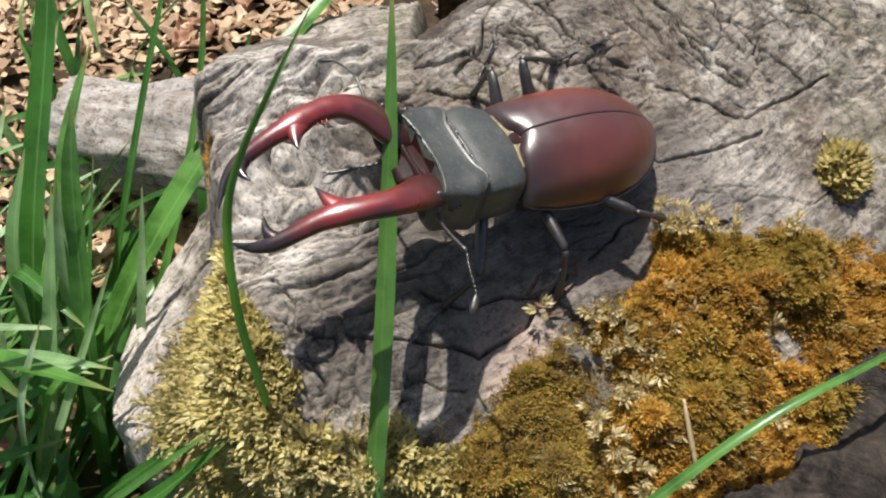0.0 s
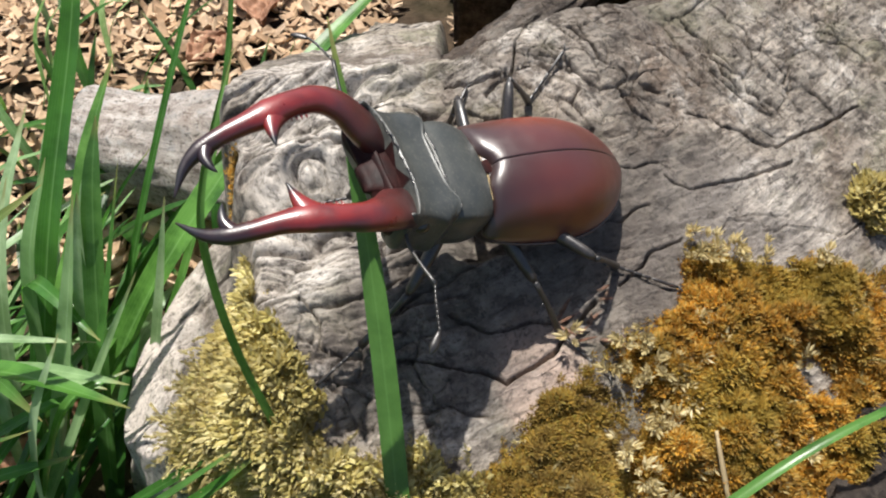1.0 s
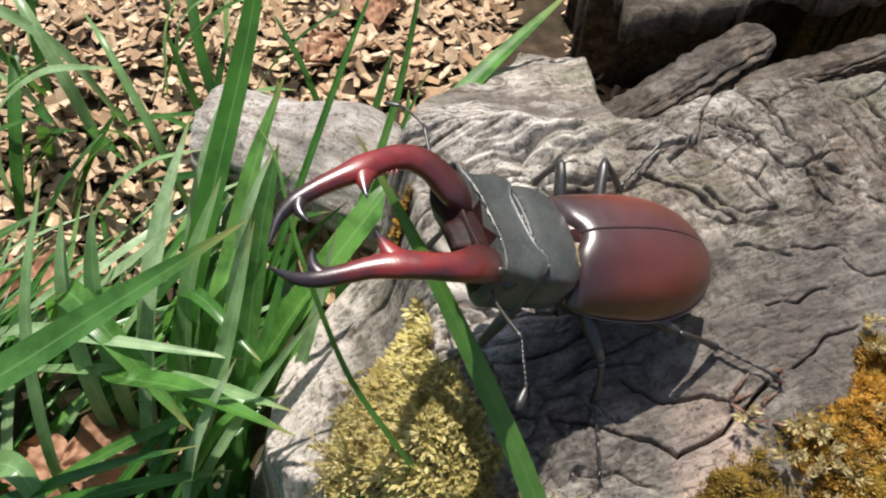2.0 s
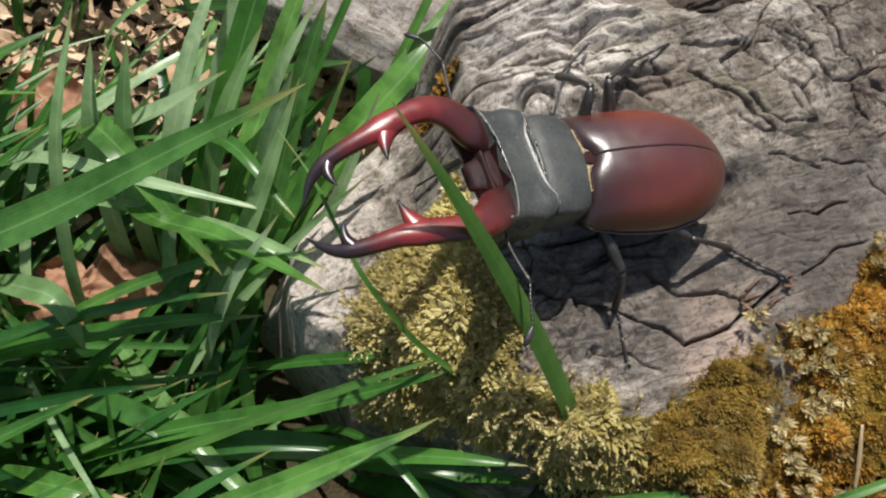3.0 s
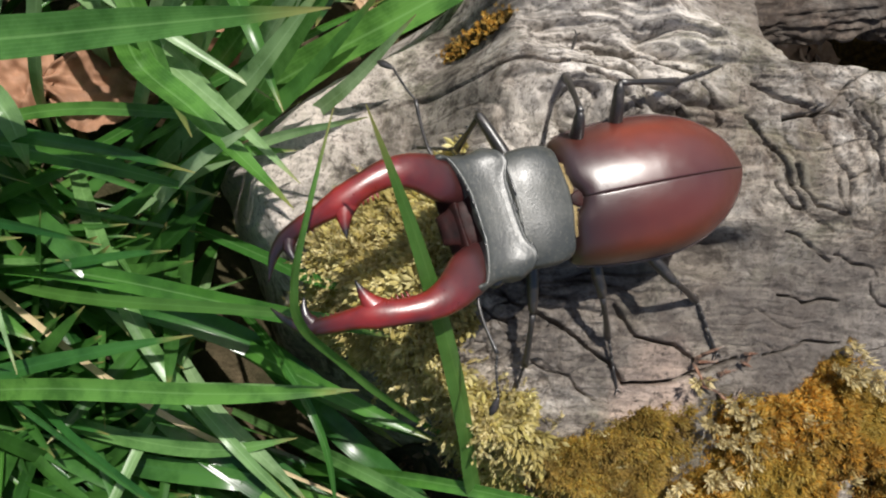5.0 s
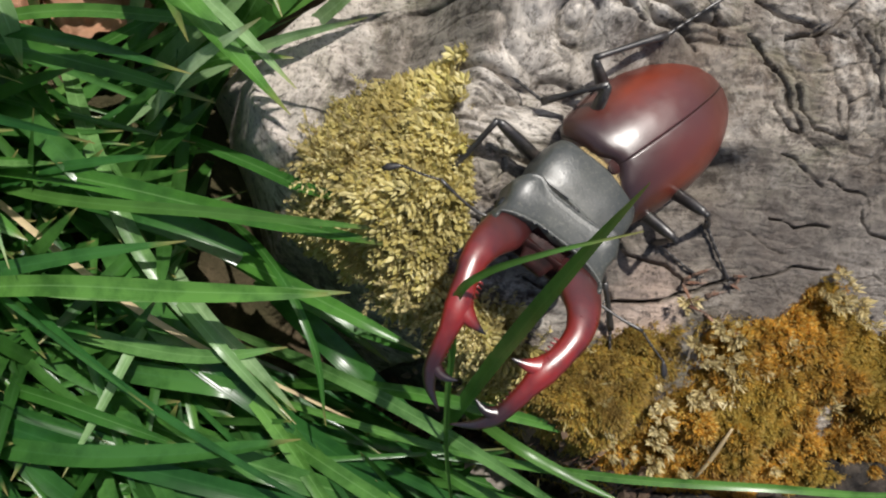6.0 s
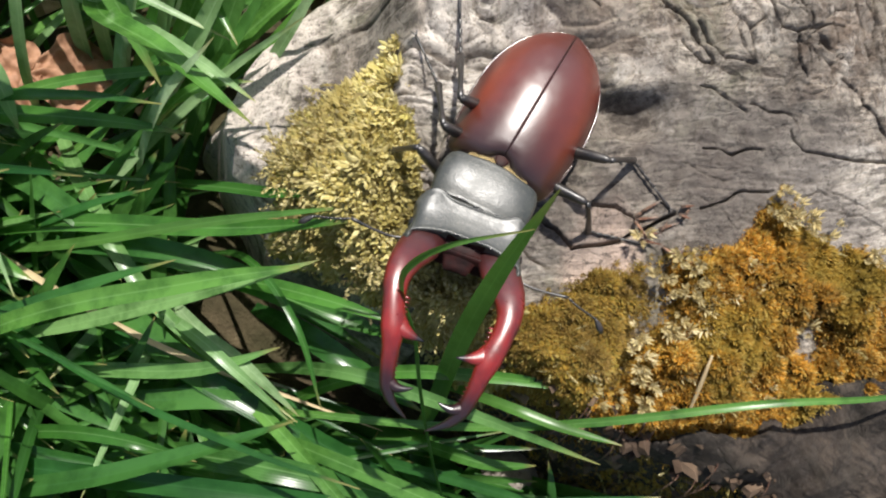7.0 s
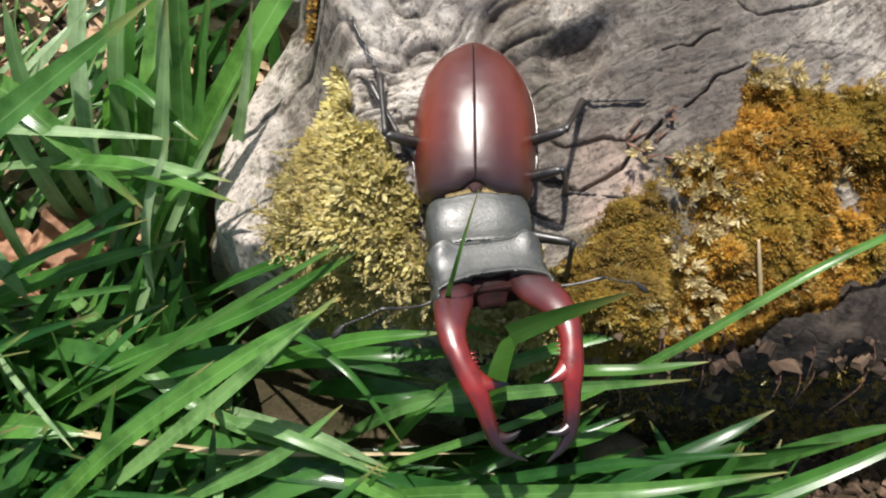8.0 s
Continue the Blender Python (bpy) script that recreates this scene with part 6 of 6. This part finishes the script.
TALL_BLADE_PATH = [
    (0, -0.0112, 0.0299, 0.0685, 29.2, 35.9, 124.0),
    (0.5, -0.0114, 0.0274, 0.0662, 43.0, 23.7, 148.6),
    (1, -0.0101, 0.0272, 0.0662, 38.5, 28.7, 153.0),
    (1.5, -0.0111, 0.0283, 0.0674, 29.1, 35.9, 151.9),
    (1.7, -0.01, 0.0284, 0.067, 43.0, 21.6, -179.6),
    (2.8, -0.0042, 0.0313, 0.0623, 32.0, 15.3, -149.5),
    (3.0, -0.0068, 0.0348, 0.0623, 28.5, 13.1, -145.6),
    (3.5, -0.008, 0.0309, 0.065, 43.4, 10.7, -135.0),
    (4.0, -0.0057, 0.0267, 0.0636, 42.1, 7.6, -137.2),
    (4.5, -0.0066, 0.0264, 0.0622, 39.1, 5.7, -138.1),
    (4.7, -0.0066, 0.0272, 0.0637, 44.1, 4.4, -134.9),
    (5.8, -0.0063, 0.0214, 0.0554, 26.0, -22.2, -121.5),
    (6.0, -0.0028, 0.0207, 0.0545, 10.8, -30.7, -88.5),
    (6.5, -0.0036, 0.0197, 0.0531, -3.3, -29.5, -65.1),
    (7.0, -0.0035, 0.0212, 0.0506, -5.7, -18.2, -44.5),
    (7.5, 0.0008, 0.0277, 0.0512, -0.2, -17.8, -6.9),
    (8.0, -0.0068, 0.0184, 0.0533, 0.7, -6.3, -6.9),
]
THIN_STEM_PATH = [
    (0, -0.0264, 0.0405, 0.0589, -0.1, 0.0, 0.2),
    (0.5, -0.0249, 0.0362, 0.059, -5.5, -1.7, 0.4),
    (1, -0.0239, 0.038, 0.0548, -9.0, -7.9, 16.2),
    (1.5, -0.0218, 0.0381, 0.0554, -14.5, -13.8, 38.0),
    (1.7, -0.028, 0.0397, 0.0604, -19.1, -4.1, 43.8),
    (3.5, -0.0114, 0.0416, 0.0461, -16.2, -24.5, 70.3),
    (4, -0.0153, 0.0486, 0.0563, -5.3, -25.8, 75.2),
    (4.5, -0.0116, 0.0338, 0.0494, -12.6, -33.2, 41.9),
    (4.7, -0.0197, 0.0364, 0.056, -11.1, -25.9, 49.6),
    (5.2, -0.0085, 0.0240, 0.0570, -3.4, -39.2, 6.1),
    (5.8, 0.0029, 0.0118, 0.0576, 15.6, -43.4, -45.8),
    (6.5, -0.0048, 0.0125, 0.0509, 9.5, -32.7, -47.2),
    (7, 0.0016, 0.0071, 0.0501, 25.0, -33.6, -67.6),
    (7.5, 0.0075, 0.0180, 0.0400, 36.0, -31.0, -60.0),
    (8, 0.0128, 0.0316, 0.0300, 26.2, -29.9, -19.4),
]
BLADE_TIP_TURNS = [
    (0, 0.0, 0.0, 0.0),
    (7.5, -0.0, 0.0, -0.0),
    (7.67, -8.7, 2.6, -27.2),
    (7.83, -18.0, 0.7, -55.3),
    (8.0, -25.1, -5.0, -82.0),
]
FEET = {  # seconds, then where ankle and claws stand
    ('front', -1): [
        (0, 0.0004, 0.0611, -0.0010, 0.0598),
        (0.5, -0.0134, 0.0562, -0.0192, 0.0513),
        (1, -0.0188, 0.0546, -0.0240, 0.0512),
        (1.5, -0.0401, 0.0696, -0.0465, 0.0717),
        (1.7, -0.0416, 0.0641, -0.0562, 0.0630),
        (2.8, -0.0370, 0.0568, -0.0481, 0.0585),
        (3, -0.0428, 0.0589, -0.0477, 0.0563),
        (3.5, -0.0389, 0.0451, -0.0466, 0.0400),
        (4, -0.0419, 0.0432, -0.0479, 0.0381),
        (4.5, -0.0257, 0.0406, -0.0212, 0.0259),
        (4.7, -0.0149, 0.0460, -0.0079, 0.0316),
        (5.8, 0.0092, 0.0476, 0.0115, 0.0416),
        (6, 0.0102, 0.0481, 0.0137, 0.0429),
        (6.5, 0.0071, 0.0520, 0.0087, 0.0473),
        (7, 0.0066, 0.0317, 0.0151, 0.0223),
        (7.5, 0.0041, 0.0315, 0.0143, 0.0226),
        (8, 0.0041, 0.0379, 0.0048, 0.0328),
    ],
    ('middle', -1): [
        (0, 0.0193, 0.0623, 0.0279, 0.0563),
        (0.5, 0.0183, 0.0630, 0.0254, 0.0578),
        (1, 0.0148, 0.0610, 0.0210, 0.0559),
        (1.5, -0.0072, 0.0626, -0.0061, 0.0517),
        (1.7, -0.0067, 0.0611, -0.0061, 0.0520),
        (2.8, -0.0084, 0.0574, -0.0051, 0.0509),
        (3, -0.0078, 0.0570, -0.0037, 0.0486),
        (3.5, -0.0080, 0.0541, -0.0053, 0.0492),
        (4, -0.0090, 0.0568, -0.0046, 0.0499),
        (4.5, -0.0031, 0.0594, 0.0022, 0.0547),
        (4.7, -0.0013, 0.0561, 0.0015, 0.0521),
        (5.8, 0.0056, 0.0669, 0.0123, 0.0665),
        (6, 0.0059, 0.0653, 0.0111, 0.0650),
        (6.5, 0.0105, 0.0624, 0.0148, 0.0601),
        (7, 0.0073, 0.0571, 0.0148, 0.0586),
        (7.5, 0.0029, 0.0588, 0.0119, 0.0561),
        (8, 0.0035, 0.0533, 0.0097, 0.0531),
    ],
    ('hind', -1): [
        (0, 0.0394, 0.0768, 0.0506, 0.0779),
        (0.5, 0.0362, 0.0768, 0.0483, 0.0776),
        (1, 0.0248, 0.0722, 0.0310, 0.0710),
        (1.5, 0.0205, 0.0725, 0.0267, 0.0700),
        (1.7, 0.0137, 0.0714, 0.0192, 0.0692),
        (2.8, 0.0111, 0.0705, 0.0196, 0.0682),
        (3, 0.0106, 0.0706, 0.0194, 0.0685),
        (3.5, 0.0089, 0.0715, 0.0179, 0.0686),
        (4, 0.0084, 0.0720, 0.0178, 0.0700),
        (4.5, 0.0084, 0.0712, 0.0160, 0.0698),
        (4.7, 0.0082, 0.0716, 0.0162, 0.0683),
        (5.8, 0.0109, 0.0726, 0.0180, 0.0689),
        (6, 0.0115, 0.0721, 0.0175, 0.0689),
        (6.5, 0.0130, 0.0700, 0.0182, 0.0682),
        (7, 0.0094, 0.0715, 0.0162, 0.0684),
        (7.5, 0.0077, 0.0705, 0.0166, 0.0682),
        (8, 0.0060, 0.0690, 0.0163, 0.0698),
    ],
    ('middle', 1): [
        (4, -0.0335, 0.0857, -0.0354, 0.0888),
        (4.5, -0.0317, 0.0839, -0.0349, 0.0871),
        (5.8, -0.0291, 0.0792, -0.0403, 0.0813),
        (6, -0.0250, 0.0725, -0.0404, 0.0770),
        (6.5, -0.0256, 0.0694, -0.0358, 0.0745),
        (7, -0.0289, 0.0670, -0.0364, 0.0747),
        (7.5, -0.0274, 0.0684, -0.0302, 0.0803),
        (8, -0.0330, 0.0696, -0.0441, 0.0818),
    ],
    ('front', 1): [
        (4, -0.0483, 0.0826, -0.0498, 0.0819),
        (4.5, -0.0455, 0.0759, -0.0529, 0.0752),
        (4.7, -0.0412, 0.0750, -0.0476, 0.0755),
        (5.8, -0.0311, 0.0608, -0.0350, 0.0564),
        (6, -0.0314, 0.0562, -0.0357, 0.0509),
        (6.5, -0.0325, 0.0561, -0.0362, 0.0495),
        (7, -0.0319, 0.0540, -0.0351, 0.0472),
        (7.5, -0.0324, 0.0486, -0.0333, 0.0419),
    ],
    ('hind', 1): [
        (0, 0.0208, 0.1015, 0.0271, 0.1053),
        (0.5, 0.0170, 0.1011, 0.0229, 0.1071),
        (2.8, -0.0130, 0.0965, -0.0081, 0.1043),
        (3, -0.0141, 0.0954, -0.0085, 0.1014),
        (3.5, -0.0134, 0.0954, -0.0085, 0.1022),
        (4, -0.0143, 0.0958, -0.0104, 0.1019),
        (4.5, -0.0148, 0.0943, -0.0115, 0.1006),
        (4.7, -0.0158, 0.0957, -0.0121, 0.1014),
        (5.8, -0.0156, 0.0919, -0.0110, 0.0994),
        (6, -0.0145, 0.0904, -0.0115, 0.0968),
        (7, -0.0274, 0.0738, -0.0316, 0.0823),
    ],
}


# ---- what moves ----
def leg_poses(hip, ankle, tip, thigh, shin):
    """Poses of thigh, shin and foot, in the beetle's space, in metres; the knee stands up and out."""
    hip, ankle, tip = Vector(hip), Vector(ankle), Vector(tip)
    way = ankle - hip
    far = min(way.length, 0.985 * (thigh + shin))
    way.normalize()
    ankle = hip + way * far
    along = (thigh**2 - shin**2 + far**2) / (2 * far)
    rise = math.sqrt(max(thigh**2 - along**2, 0))
    lift = Vector((math.copysign(0.9, hip.x), 0, 0.75)).normalized()
    bend = lift - way * way.dot(lift)
    knee = hip + way * along + bend.normalized() * rise
    made = []
    for a, b in ((hip, knee), (knee, ankle), (ankle, tip)):
        y = (b - a).normalized()
        x = y.cross(Vector((0, 0, 1))).normalized()
        z = x.cross(y)
        made.append(Matrix.Translation(a) @ Matrix((x, y, z)).transposed().to_4x4())
    return made


STANCE = {"front": ((15.5, 17.0), (17.0, 25.0)), "middle": ((19.0, -3.0), (25.0, -10.0)), "hind": ((17.0, -20.0), (22.0, -30.0))}


def motions():
    bodies = [(t, pose(*p)) for t, *p in BEETLE_PATH]
    walk(BEETLE["beetle"], bodies)
    walk(TALL_BLADE, [(t, pose(*p)) for t, *p in TALL_BLADE_PATH])
    walk(BLADE_TIP, [(t, pose(*BLADE_JOINT, *turn)) for t, *turn in BLADE_TIP_TURNS])
    walk(THIN_STEM, [(t, pose(*p)) for t, *p in THIN_STEM_PATH])
    joint = PROTHORAX_JOINT * MM
    walk(BEETLE["thorax"], [(t, pose(*joint, *turn)) for t, *turn in PROTHORAX_TURNS])
    walk(BEETLE["head"], [(t, pose(*p)) for t, *p in HEAD_PATH])
    for side in (1, -1):
        at = (MANDIBLE_JOINT * (side, 1, 1) - HEAD_JOINT) * MM
        walk(BEETLE["mandible", side], [(t, pose(*at, 0, 0, right if side > 0 else left)) for t, right, left in MANDIBLE_TURNS])
    for name, (hip, thigh, shin, foot) in LEGS.items():
        for side in (1, -1):
            rows = {"femur": [], "tibia": [], "tarsus": []}
            steps = {t: p for t, *p in FEET.get((name, side), ())}
            for t, m in bodies:
                inverse = m.inverted()
                spots = []
                if t in steps:
                    ax, ay, tx, ty = steps[t]
                    spots = [inverse @ Vector((ax, ay, surface(ax, ay) + 0.0008)), inverse @ Vector((tx, ty, surface(tx, ty) + 0.0005))]
                else:
                    for x, y in STANCE[name]:
                        w = m @ Vector((side * x * MM, y * MM, -0.013))
                        spots.append(inverse @ Vector((w.x, w.y, max(surface(w.x, w.y), 0.02) + 0.0007)))
                here = Vector(hip) * MM
                here.x *= side
                for piece, placed in zip(rows, leg_poses(here, *spots, thigh * MM, shin * MM)):
                    rows[piece].append((t, placed))
            for piece in rows:
                walk(BEETLE[name, side, piece], rows[piece])


motions()
